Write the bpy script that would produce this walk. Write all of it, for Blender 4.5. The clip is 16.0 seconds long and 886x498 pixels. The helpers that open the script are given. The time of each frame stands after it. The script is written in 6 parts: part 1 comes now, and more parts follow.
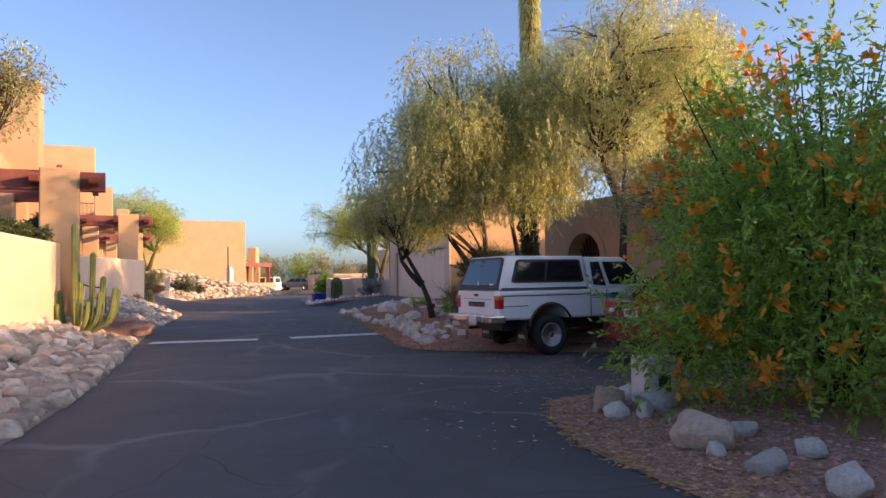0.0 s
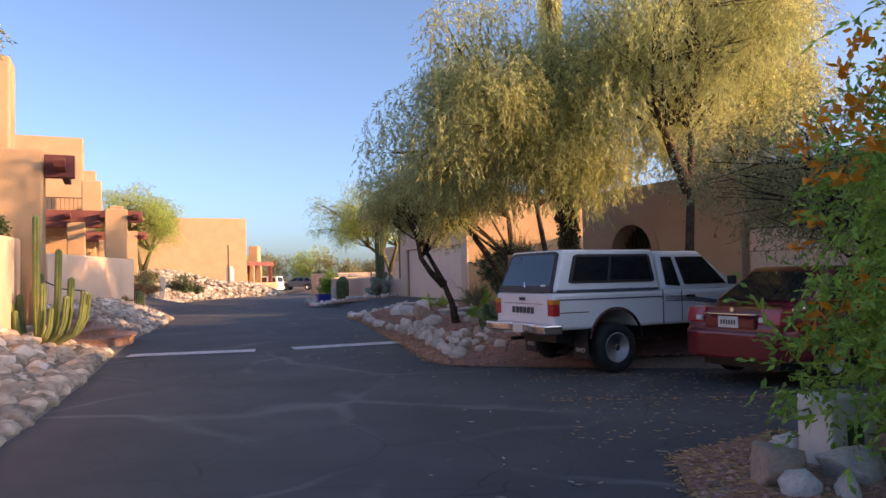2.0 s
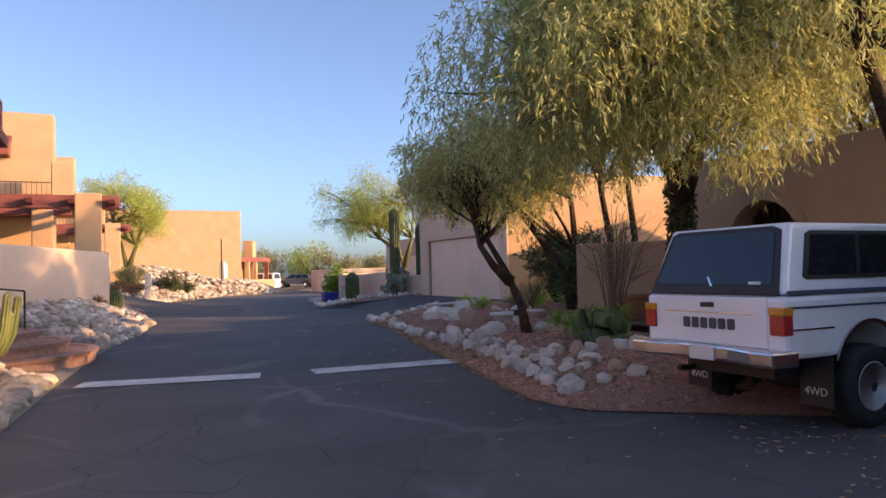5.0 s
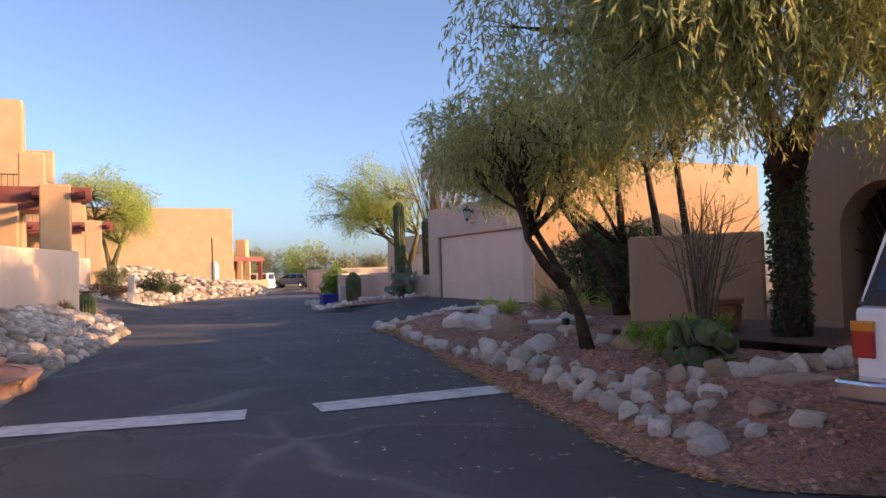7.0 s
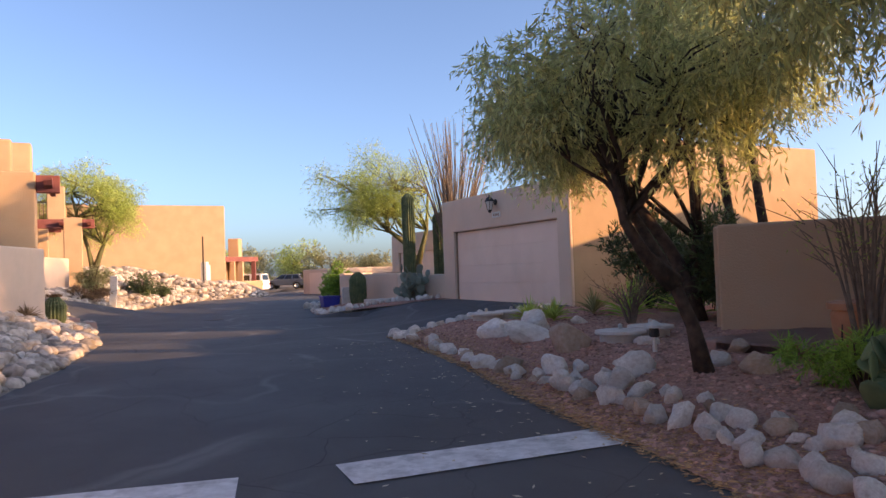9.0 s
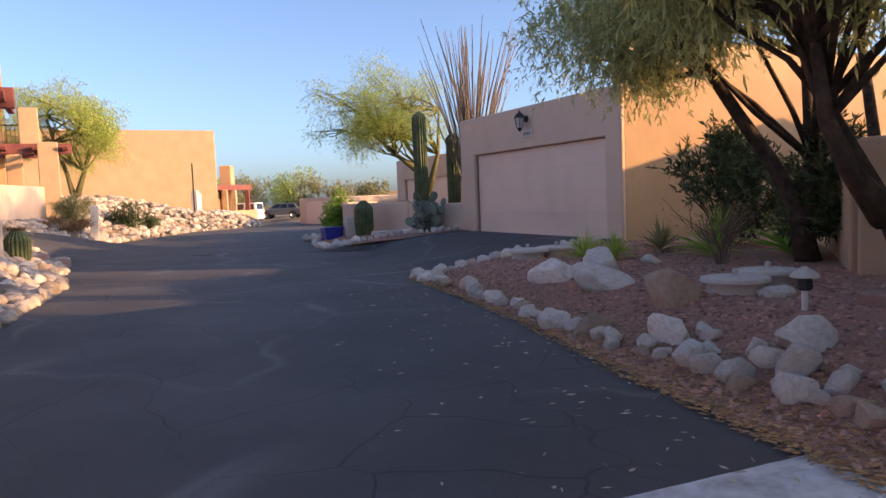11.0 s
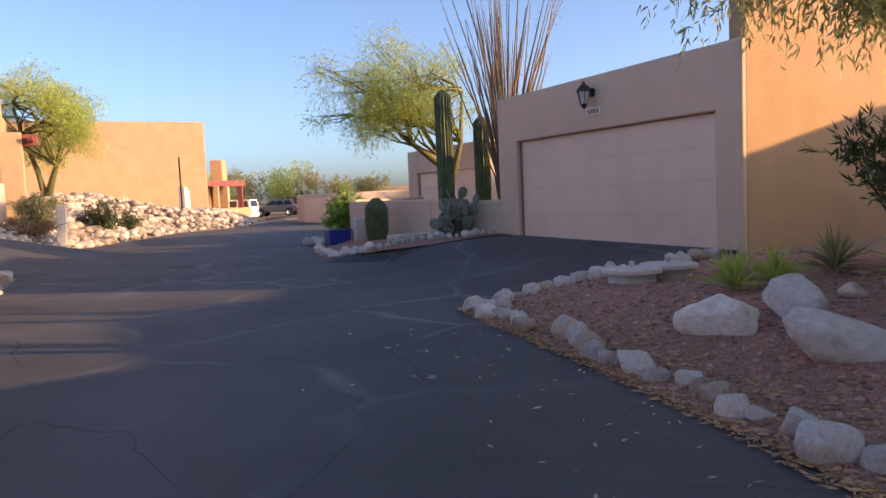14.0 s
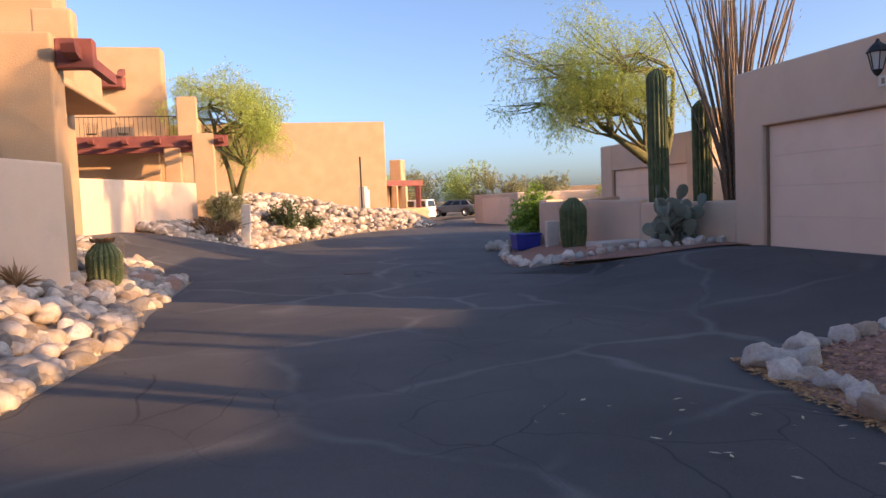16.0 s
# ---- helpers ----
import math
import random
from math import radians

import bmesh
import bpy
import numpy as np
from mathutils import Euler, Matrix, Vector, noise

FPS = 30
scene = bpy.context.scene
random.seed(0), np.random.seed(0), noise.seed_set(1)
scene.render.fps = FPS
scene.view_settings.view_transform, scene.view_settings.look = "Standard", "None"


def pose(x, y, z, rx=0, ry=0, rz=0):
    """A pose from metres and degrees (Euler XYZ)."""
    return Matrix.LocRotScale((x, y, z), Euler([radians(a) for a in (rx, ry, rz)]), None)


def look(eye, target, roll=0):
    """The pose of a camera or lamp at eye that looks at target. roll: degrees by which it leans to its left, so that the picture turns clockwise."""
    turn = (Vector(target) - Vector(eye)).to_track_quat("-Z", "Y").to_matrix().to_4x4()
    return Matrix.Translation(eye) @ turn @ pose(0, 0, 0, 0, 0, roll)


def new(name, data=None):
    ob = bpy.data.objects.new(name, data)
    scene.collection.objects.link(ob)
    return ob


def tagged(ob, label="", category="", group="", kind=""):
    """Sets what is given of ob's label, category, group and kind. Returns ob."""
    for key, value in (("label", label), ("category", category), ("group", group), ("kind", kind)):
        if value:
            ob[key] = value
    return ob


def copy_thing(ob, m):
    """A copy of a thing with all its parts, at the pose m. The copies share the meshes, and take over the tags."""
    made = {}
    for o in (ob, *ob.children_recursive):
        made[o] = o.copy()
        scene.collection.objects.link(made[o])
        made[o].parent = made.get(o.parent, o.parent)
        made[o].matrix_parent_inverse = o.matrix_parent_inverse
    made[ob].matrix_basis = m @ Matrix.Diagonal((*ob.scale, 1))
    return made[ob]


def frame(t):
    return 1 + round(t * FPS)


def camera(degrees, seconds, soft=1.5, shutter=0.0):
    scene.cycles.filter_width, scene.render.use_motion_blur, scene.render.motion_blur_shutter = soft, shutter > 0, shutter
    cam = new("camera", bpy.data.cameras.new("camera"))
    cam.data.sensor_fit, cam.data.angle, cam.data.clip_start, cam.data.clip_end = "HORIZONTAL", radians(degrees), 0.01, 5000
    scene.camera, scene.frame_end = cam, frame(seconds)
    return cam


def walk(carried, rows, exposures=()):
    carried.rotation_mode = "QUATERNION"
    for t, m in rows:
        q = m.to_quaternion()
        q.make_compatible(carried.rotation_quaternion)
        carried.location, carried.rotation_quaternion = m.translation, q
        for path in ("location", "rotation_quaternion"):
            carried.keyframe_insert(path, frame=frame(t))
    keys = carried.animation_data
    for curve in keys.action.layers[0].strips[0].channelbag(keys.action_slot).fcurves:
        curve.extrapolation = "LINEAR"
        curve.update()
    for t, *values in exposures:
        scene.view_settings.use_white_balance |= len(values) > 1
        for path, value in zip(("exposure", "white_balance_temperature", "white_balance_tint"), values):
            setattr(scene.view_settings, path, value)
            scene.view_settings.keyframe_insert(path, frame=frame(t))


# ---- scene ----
cam = camera(63.4, 16.0)
METRES, EYE = 22.4, 1.48
ROWS = [
    (0.0, 0.0, 0.0, 0.0, 0.03, 2.29, 0.87),
    (0.5, -0.0072, 0.0271, 0.0002, 0.55, 2.28, 0.94),
    (1.0, -0.0112, 0.0554, 0.0011, 0.42, 2.25, 1.02),
    (1.5, -0.0168, 0.0839, 0.0021, 0.33, 2.22, 1.08),
    (2.0, -0.0245, 0.1172, 0.0014, 0.25, 2.16, 1.14),
    (2.5, -0.0355, 0.1459, 0.0018, 0.14, 2.11, 1.17),
    (3.0, -0.0441, 0.1823, 0.0015, 0.08, 2.04, 1.16),
    (3.5, -0.0572, 0.216, -0.001, 0.01, 1.99, 1.2),
    (4.0, -0.0684, 0.2486, -0.0001, -0.07, 1.94, 1.22),
    (6.5, -0.1028, 0.4069, 0.0016, -0.53, 1.8, 1.58),
    (7.0, -0.1104, 0.4379, 0.0024, -0.65, 1.77, 1.65),
    (7.5, -0.1182, 0.4691, 0.0015, -0.78, 1.75, 1.72),
    (8.0, -0.1257, 0.5007, 0.001, -0.86, 1.74, 1.77),
    (8.5, -0.1351, 0.5322, -0.0002, -1.0, 1.75, 1.82),
    (9.0, -0.1418, 0.5618, 0.0017, -1.15, 1.75, 1.95),
    (9.5, -0.1484, 0.5911, 0.0031, -1.24, 1.76, 2.01),
    (9.8, -0.1522, 0.6093, 0.0035, -1.3, 0.8, 2.0),
    (10.0, -0.1548, 0.6214, 0.0036, -1.33, -0.34, 2.0),
    (10.2, -0.1578, 0.6334, 0.0034, -1.38, -1.6, 2.02),
    (10.6, -0.1638, 0.6570, 0.0030, -1.48, -3.6, 2.06),
    (12.3, -0.1895, 0.7560, 0.0008, -1.93, -4.32, 2.28),
    (12.5, -0.1923, 0.768, 0.0003, -1.97, -4.34, 2.3),
    (13.0, -0.1958, 0.7989, 0.004, -2.08, -4.37, 2.35),
    (13.5, -0.198, 0.8289, 0.0051, -2.12, -4.4, 2.41),
    (14.0, -0.2044, 0.8562, 0.0062, -1.91, -4.39, 2.42),
    (14.2, -0.2079, 0.8679, 0.0062, 1.43, -4.3, 2.4),
    (14.3, -0.2097, 0.8738, 0.0062, 3.93, -4.2, 2.38),
    (14.5, -0.2132, 0.8855, 0.0061, 7.11, -4.03, 2.34),
    (15.0, -0.2208, 0.9125, 0.0069, 8.61, -3.95, 2.37),
    (15.2, -0.2238, 0.9242, 0.0071, 10.6, -3.9, 2.34),
    (15.5, -0.2284, 0.9418, 0.0073, 11.65, -3.83, 2.3),
    (16.0, -0.2362, 0.969, 0.0065, 11.77, -3.8, 2.33),
]
EXPOSURE = 1.58
walk(cam, [(t, pose(0, 0, EYE) @ pose(METRES * x, METRES * y, METRES * z, 90 + pitch, roll, yaw)) for t, x, y, z, yaw, pitch, roll in ROWS],
     [(0.0, EXPOSURE, 9200, 19), (16.0, EXPOSURE, 9200, 19)])

# ---- light: a low sun from the right, clear sky ----
SUN_AZ, SUN_EL = radians(-12.0), radians(14.0)      # azimuth from +x towards +y
SUN_DIR = Vector((math.cos(SUN_AZ) * math.cos(SUN_EL), math.sin(SUN_AZ) * math.cos(SUN_EL), math.sin(SUN_EL)))
world = bpy.data.worlds.new("sky")
scene.world = world
world.use_nodes = True
wn = world.node_tree
sky = wn.nodes.new("ShaderNodeTexSky")
sky.sky_type = "NISHITA"
sky.sun_disc = False
sky.sun_elevation = SUN_EL
sky.sun_rotation = radians(90) - SUN_AZ
sky.air_density, sky.dust_density, sky.ozone_density = 0.65, 2.2, 5.0
wn.nodes["Background"].inputs["Strength"].default_value = 0.15
wn.links.new(sky.outputs["Color"], wn.nodes["Background"].inputs["Color"])
sun_data = bpy.data.lights.new("sun", "SUN")
sun_data.energy, sun_data.angle, sun_data.color = 2.55, radians(0.6), (1.0, 0.68, 0.42)
sun = new("sun", sun_data)
sun.matrix_world = look(SUN_DIR * 60, (0, 0, 0))


# ---- materials ----
def nodes_of(name):
    m = bpy.data.materials.new(name)
    m.use_nodes = True
    return m, m.node_tree.nodes, m.node_tree.links, m.node_tree.nodes["Principled BSDF"]


def surface(name, a, b, scale=6.0, rough=0.85, metal=0.0, bump=0.3, fine=60.0, depth=0.01, spread=0.0, stain=None, stain_scale=0.6, stain_amount=0.5, coat=0.0, spec=0.5, translucent=0.0, by_island=False):
    """Two-scale noise between the colours a and b, with stains, fine relief, and a shift from piece to piece."""
    m, n, l, bsdf = nodes_of(name)
    where = n.new("ShaderNodeTexCoord")
    big = n.new("ShaderNodeTexNoise"); big.inputs["Scale"].default_value = scale; big.inputs["Detail"].default_value = 6
    l.new(where.outputs["Object"], big.inputs["Vector"])
    ramp = n.new("ShaderNodeValToRGB")
    ramp.color_ramp.elements[0].position, ramp.color_ramp.elements[1].position = 0.32, 0.68
    ramp.color_ramp.elements[0].color, ramp.color_ramp.elements[1].color = (*a, 1), (*b, 1)
    l.new(big.outputs["Fac"], ramp.inputs["Fac"])
    colour = ramp.outputs["Color"]
    if stain:
        st = n.new("ShaderNodeTexNoise"); st.inputs["Scale"].default_value = stain_scale; st.inputs["Detail"].default_value = 8; st.inputs["Roughness"].default_value = 0.65
        l.new(where.outputs["Object"], st.inputs["Vector"])
        sr = n.new("ShaderNodeMapRange"); sr.inputs["From Min"].default_value, sr.inputs["From Max"].default_value = 0.48, 0.72
        sr.inputs["To Max"].default_value = stain_amount
        l.new(st.outputs["Fac"], sr.inputs["Value"])
        mix = n.new("ShaderNodeMix"); mix.data_type = "RGBA"
        l.new(sr.outputs["Result"], mix.inputs["Factor"]); l.new(colour, mix.inputs["A"]); mix.inputs["B"].default_value = (*stain, 1)
        colour = mix.outputs["Result"]
    if spread:
        hsv = n.new("ShaderNodeHueSaturation")
        mr = n.new("ShaderNodeMapRange"); mr.inputs["To Min"].default_value, mr.inputs["To Max"].default_value = 1 - spread, 1 + spread
        if by_island:
            geo = n.new("ShaderNodeNewGeometry"); l.new(geo.outputs["Random Per Island"], mr.inputs["Value"])
        else:
            info = n.new("ShaderNodeObjectInfo"); l.new(info.outputs["Random"], mr.inputs["Value"])
        l.new(mr.outputs["Result"], hsv.inputs["Value"]); l.new(colour, hsv.inputs["Color"])
        colour = hsv.outputs["Color"]
    l.new(colour, bsdf.inputs["Base Color"])
    bsdf.inputs["Roughness"].default_value, bsdf.inputs["Metallic"].default_value = rough, metal
    bsdf.inputs["Specular IOR Level"].default_value = spec
    bsdf.inputs["Coat Weight"].default_value = coat
    bsdf.inputs["Coat Roughness"].default_value = 0.05
    if bump:
        fn = n.new("ShaderNodeTexNoise"); fn.inputs["Scale"].default_value = fine; fn.inputs["Detail"].default_value = 5
        l.new(where.outputs["Object"], fn.inputs["Vector"])
        bp = n.new("ShaderNodeBump"); bp.inputs["Strength"].default_value, bp.inputs["Distance"].default_value = bump, depth
        l.new(fn.outputs["Fac"], bp.inputs["Height"]); l.new(bp.outputs["Normal"], bsdf.inputs["Normal"])
    if translucent:
        tr = n.new("ShaderNodeBsdfTranslucent"); l.new(colour, tr.inputs["Color"])
        mx = n.new("ShaderNodeMixShader"); mx.inputs["Fac"].default_value = translucent
        l.new(bsdf.outputs["BSDF"], mx.inputs[1]); l.new(tr.outputs["BSDF"], mx.inputs[2])
        l.new(mx.outputs["Shader"], n["Material Output"].inputs["Surface"])
    return m


def asphalt_material():
    """Dark sealed asphalt, dusty, with paler sealed seams and hairline cracks."""
    m, n, l, bsdf = nodes_of("asphalt")
    where = n.new("ShaderNodeTexCoord")
    warp = n.new("ShaderNodeTexNoise"); warp.inputs["Scale"].default_value = 0.5; warp.inputs["Detail"].default_value = 3
    l.new(where.outputs["Object"], warp.inputs["Vector"])
    vm = n.new("ShaderNodeVectorMath"); vm.operation = "MULTIPLY_ADD"
    vm.inputs[1].default_value = (1.6, 1.6, 0)
    l.new(warp.outputs["Color"], vm.inputs[0]); l.new(where.outputs["Object"], vm.inputs[2])

    def seam(scale, low, high, push):
        vo = n.new("ShaderNodeTexVoronoi"); vo.feature = "DISTANCE_TO_EDGE"; vo.inputs["Scale"].default_value = scale
        l.new(vm.outputs["Vector"], vo.inputs["Vector"])
        r = n.new("ShaderNodeMapRange"); r.inputs["From Min"].default_value, r.inputs["From Max"].default_value = low, high
        r.inputs["To Min"].default_value, r.inputs["To Max"].default_value = push, 0
        l.new(vo.outputs["Distance"], r.inputs["Value"])
        return r.outputs["Result"]
    base = n.new("ShaderNodeTexNoise"); base.inputs["Scale"].default_value = 0.55; base.inputs["Detail"].default_value = 9; base.inputs["Roughness"].default_value = 0.6
    l.new(where.outputs["Object"], base.inputs["Vector"])
    ramp = n.new("ShaderNodeValToRGB")
    ramp.color_ramp.elements[0].position, ramp.color_ramp.elements[1].position = 0.3, 0.75
    ramp.color_ramp.elements[0].color, ramp.color_ramp.elements[1].color = (0.062, 0.062, 0.066, 1), (0.108, 0.107, 0.11, 1)
    l.new(base.outputs["Fac"], ramp.inputs["Fac"])
    patch = n.new("ShaderNodeTexNoise"); patch.inputs["Scale"].default_value = 0.35; patch.inputs["Detail"].default_value = 2
    l.new(where.outputs["Object"], patch.inputs["Vector"])
    gate = n.new("ShaderNodeMapRange"); gate.inputs["From Min"].default_value, gate.inputs["From Max"].default_value = 0.42, 0.62
    l.new(patch.outputs["Fac"], gate.inputs["Value"])
    mul = n.new("ShaderNodeMath"); mul.operation = "MULTIPLY"
    l.new(seam(0.33, 0.004, 0.03, 0.45), mul.inputs[0]); l.new(gate.outputs["Result"], mul.inputs[1])
    mix = n.new("ShaderNodeMix"); mix.data_type = "RGBA"
    l.new(mul.outputs["Value"], mix.inputs["Factor"]); l.new(ramp.outputs["Color"], mix.inputs["A"]); mix.inputs["B"].default_value = (0.24, 0.24, 0.235, 1)
    mix2 = n.new("ShaderNodeMix"); mix2.data_type = "RGBA"
    inv = n.new("ShaderNodeMath"); inv.operation = "SUBTRACT"; inv.inputs[0].default_value = 1
    l.new(gate.outputs["Result"], inv.inputs[1])
    mul2 = n.new("ShaderNodeMath"); mul2.operation = "MULTIPLY"
    l.new(seam(0.8, 0.0, 0.008, 0.7), mul2.inputs[0]); l.new(inv.outputs["Value"], mul2.inputs[1])
    l.new(mul2.outputs["Value"], mix2.inputs["Factor"]); l.new(mix.outputs["Result"], mix2.inputs["A"]); mix2.inputs["B"].default_value = (0.012, 0.012, 0.013, 1)
    speck = n.new("ShaderNodeTexNoise"); speck.inputs["Scale"].default_value = 180; speck.inputs["Detail"].default_value = 3
    l.new(where.outputs["Object"], speck.inputs["Vector"])
    hsv = n.new("ShaderNodeHueSaturation")
    mr = n.new("ShaderNodeMapRange"); mr.inputs["From Min"].default_value, mr.inputs["From Max"].default_value = 0.3, 0.7
    mr.inputs["To Min"].default_value, mr.inputs["To Max"].default_value = 0.7, 1.3
    l.new(speck.outputs["Fac"], mr.inputs["Value"]); l.new(mr.outputs["Result"], hsv.inputs["Value"]); l.new(mix2.outputs["Result"], hsv.inputs["Color"])
    l.new(hsv.outputs["Color"], bsdf.inputs["Base Color"])
    bsdf.inputs["Roughness"].default_value = 0.75
    bsdf.inputs["Specular IOR Level"].default_value = 0.35
    bp = n.new("ShaderNodeBump"); bp.inputs["Strength"].default_value, bp.inputs["Distance"].default_value = 0.35, 0.006
    l.new(speck.outputs["Fac"], bp.inputs["Height"]); l.new(bp.outputs["Normal"], bsdf.inputs["Normal"])
    return m


def glass_material(name, tint):
    m, n, l, bsdf = nodes_of(name)
    bsdf.inputs["Base Color"].default_value = (*tint, 1)
    bsdf.inputs["Roughness"].default_value = 0.04
    bsdf.inputs["Specular IOR Level"].default_value = 0.5
    bsdf.inputs["Coat Weight"].default_value = 0.15
    return m


ASPHALT = asphalt_material()
STUCCO = surface("stucco", (0.44, 0.285, 0.175), (0.49, 0.325, 0.205), 1.2, 0.95, bump=0.4, fine=38, depth=0.02, stain=(0.38, 0.245, 0.155), stain_scale=0.7, stain_amount=0.45, spec=0.2)
STUCCO_PALE = surface("pale_stucco", (0.68, 0.49, 0.37), (0.74, 0.54, 0.41), 1.2, 0.95, bump=0.4, fine=38, depth=0.02, stain=(0.46, 0.34, 0.26), stain_scale=0.6, stain_amount=0.5, spec=0.2)
STUCCO_DARK = surface("brown_stucco", (0.46, 0.31, 0.205), (0.52, 0.355, 0.24), 1.2, 0.95, bump=0.4, fine=38, depth=0.02, stain=(0.4, 0.27, 0.18), stain_amount=0.4, spec=0.2)
DOOR_PAINT = surface("door_paint", (0.80, 0.59, 0.47), (0.82, 0.61, 0.49), 2.0, 0.6, bump=0.15, fine=90, depth=0.003, stain=(0.55, 0.39, 0.3), stain_amount=0.3)
TRIM_PAINT = surface("trim_paint", (0.30, 0.17, 0.11), (0.36, 0.21, 0.14), 3.0, 0.7, bump=0.2)
RED_WOOD = surface("red_painted_wood", (0.17, 0.045, 0.04), (0.23, 0.068, 0.056), 2.5, 0.75, bump=0.4, fine=40, stain=(0.15, 0.04, 0.035), stain_amount=0.5)
GRAVEL = surface("red_gravel", (0.31, 0.155, 0.12), (0.52, 0.30, 0.24), 38.0, 0.95, bump=1.0, fine=55, depth=0.03, stain=(0.36, 0.24, 0.17), stain_scale=1.2, stain_amount=0.4, spec=0.2)
DIRT = surface("desert_soil", (0.27, 0.20, 0.145), (0.40, 0.31, 0.235), 14.0, 0.95, bump=0.9, fine=45, depth=0.03, stain=(0.2, 0.145, 0.1), stain_amount=0.5, spec=0.2)
GREY_GRAVEL = surface("grey_gravel", (0.20, 0.175, 0.15), (0.40, 0.36, 0.31), 50.0, 0.95, bump=1.0, fine=60, depth=0.02, spec=0.2)
ROCK_PALE = surface("pale_rock", (0.70, 0.63, 0.57), (0.86, 0.80, 0.74), 7.0, 0.9, bump=0.9, fine=22, depth=0.03, stain=(0.45, 0.31, 0.23), stain_scale=4, stain_amount=0.5, spread=0.2, spec=0.25)
ROCK_TAN = surface("tan_rock", (0.48, 0.34, 0.25), (0.62, 0.47, 0.37), 6.0, 0.9, bump=0.9, fine=22, depth=0.03, stain=(0.56, 0.5, 0.45), stain_scale=4, stain_amount=0.6, spread=0.25, spec=0.25)
BRICK = surface("red_brick_paver", (0.33, 0.185, 0.15), (0.42, 0.255, 0.21), 12.0, 0.85, bump=0.5, fine=70, depth=0.008, spread=0.2)
LINE_PAINT = surface("white_line_paint", (0.55, 0.55, 0.55), (0.75, 0.75, 0.75), 9.0, 0.8, bump=0.3, stain=(0.22, 0.22, 0.22), stain_scale=5, stain_amount=0.7)
LITTER = surface("dry_leaf", (0.42, 0.21, 0.09), (0.56, 0.32, 0.15), 8.0, 0.8, bump=0, spread=0.45, by_island=True)
PALE_LITTER = surface("pale_dry_leaf", (0.42, 0.36, 0.25), (0.55, 0.48, 0.36), 8.0, 0.8, bump=0, spread=0.3, by_island=True)
BARK = surface("dark_bark", (0.04, 0.026, 0.02), (0.10, 0.066, 0.05), 9.0, 0.9, bump=1.0, fine=30, depth=0.02, spec=0.2)
BARK_GREEN = surface("green_bark", (0.11, 0.12, 0.05), (0.17, 0.15, 0.08), 9.0, 0.85, bump=0.6, fine=30, spec=0.2)
STEM = surface("ocotillo_stem", (0.15, 0.11, 0.085), (0.24, 0.18, 0.14), 12.0, 0.9, bump=0.8, fine=60, spec=0.2)
LEAF_WILLOW = surface("willow_leaf", (0.39, 0.42, 0.17), (0.53, 0.53, 0.24), 1.1, 0.6, bump=0, spread=0.45, by_island=True, translucent=0.5, stain=(0.58, 0.42, 0.13), stain_scale=0.9, stain_amount=0.35)
LEAF_PALO = surface("palo_verde_leaf", (0.32, 0.42, 0.10), (0.46, 0.52, 0.15), 1.1, 0.6, bump=0, spread=0.35, by_island=True, translucent=0.45)
LEAF_GREEN = surface("green_leaf", (0.19, 0.36, 0.06), (0.32, 0.50, 0.10), 2.0, 0.5, bump=0, spread=0.4, by_island=True, translucent=0.5)
LEAF_DARK = surface("dark_leaf", (0.05, 0.08, 0.03), (0.09, 0.125, 0.05), 2.0, 0.5, bump=0, spread=0.4, by_island=True, translucent=0.25)
LEAF_OLIVE = surface("olive_leaf", (0.22, 0.23, 0.11), (0.33, 0.32, 0.16), 1.5, 0.6, bump=0, spread=0.4, by_island=True, translucent=0.3)
LEAF_RUST = surface("rust_leaf", (0.22, 0.12, 0.06), (0.33, 0.20, 0.11), 2.0, 0.7, bump=0, spread=0.4, by_island=True, translucent=0.2)
FLOWER = surface("orange_flower", (0.75, 0.22, 0.012), (0.85, 0.33, 0.03), 6.0, 0.6, bump=0, spread=0.3, by_island=True, translucent=0.35)
CACTUS = surface("cactus_skin", (0.05, 0.078, 0.032), (0.09, 0.125, 0.05), 4.0, 0.7, bump=0.4, fine=50, stain=(0.2, 0.19, 0.09), stain_scale=2, stain_amount=0.45)
CACTUS_ARM = surface("columnar_cactus_skin", (0.10, 0.15, 0.05), (0.19, 0.23, 0.08), 4.0, 0.7, bump=0.4, fine=50, stain=(0.3, 0.28, 0.13), stain_scale=3, stain_amount=0.5)
CACTUS_BLUE = surface("blue_cactus_pad", (0.17, 0.205, 0.16), (0.24, 0.265, 0.21), 5.0, 0.75, bump=0.4, fine=40, spread=0.25)
CACTUS_PAD = surface("green_cactus_pad", (0.075, 0.12, 0.05), (0.13, 0.18, 0.08), 5.0, 0.75, bump=0.4, fine=40, spread=0.25)
SPINE = surface("straw_spine", (0.33, 0.27, 0.14), (0.42, 0.36, 0.2), 8, 0.8, bump=0, spread=0.3, by_island=True)
WHITE_PAINT = surface("white_car_paint", (0.76, 0.76, 0.76), (0.82, 0.82, 0.82), 1.5, 0.35, bump=0.04, fine=30, depth=0.002, coat=0.6, stain=(0.55, 0.52, 0.47), stain_scale=1.5, stain_amount=0.35)
RED_PAINT = surface("red_car_paint", (0.15, 0.006, 0.012), (0.18, 0.009, 0.016), 1.5, 0.3, metal=0.15, bump=0.03, fine=30, depth=0.002, coat=0.8)
GREY_PAINT = surface("grey_car_paint", (0.13, 0.135, 0.14), (0.17, 0.17, 0.175), 1.5, 0.35, metal=0.3, bump=0, coat=0.7)
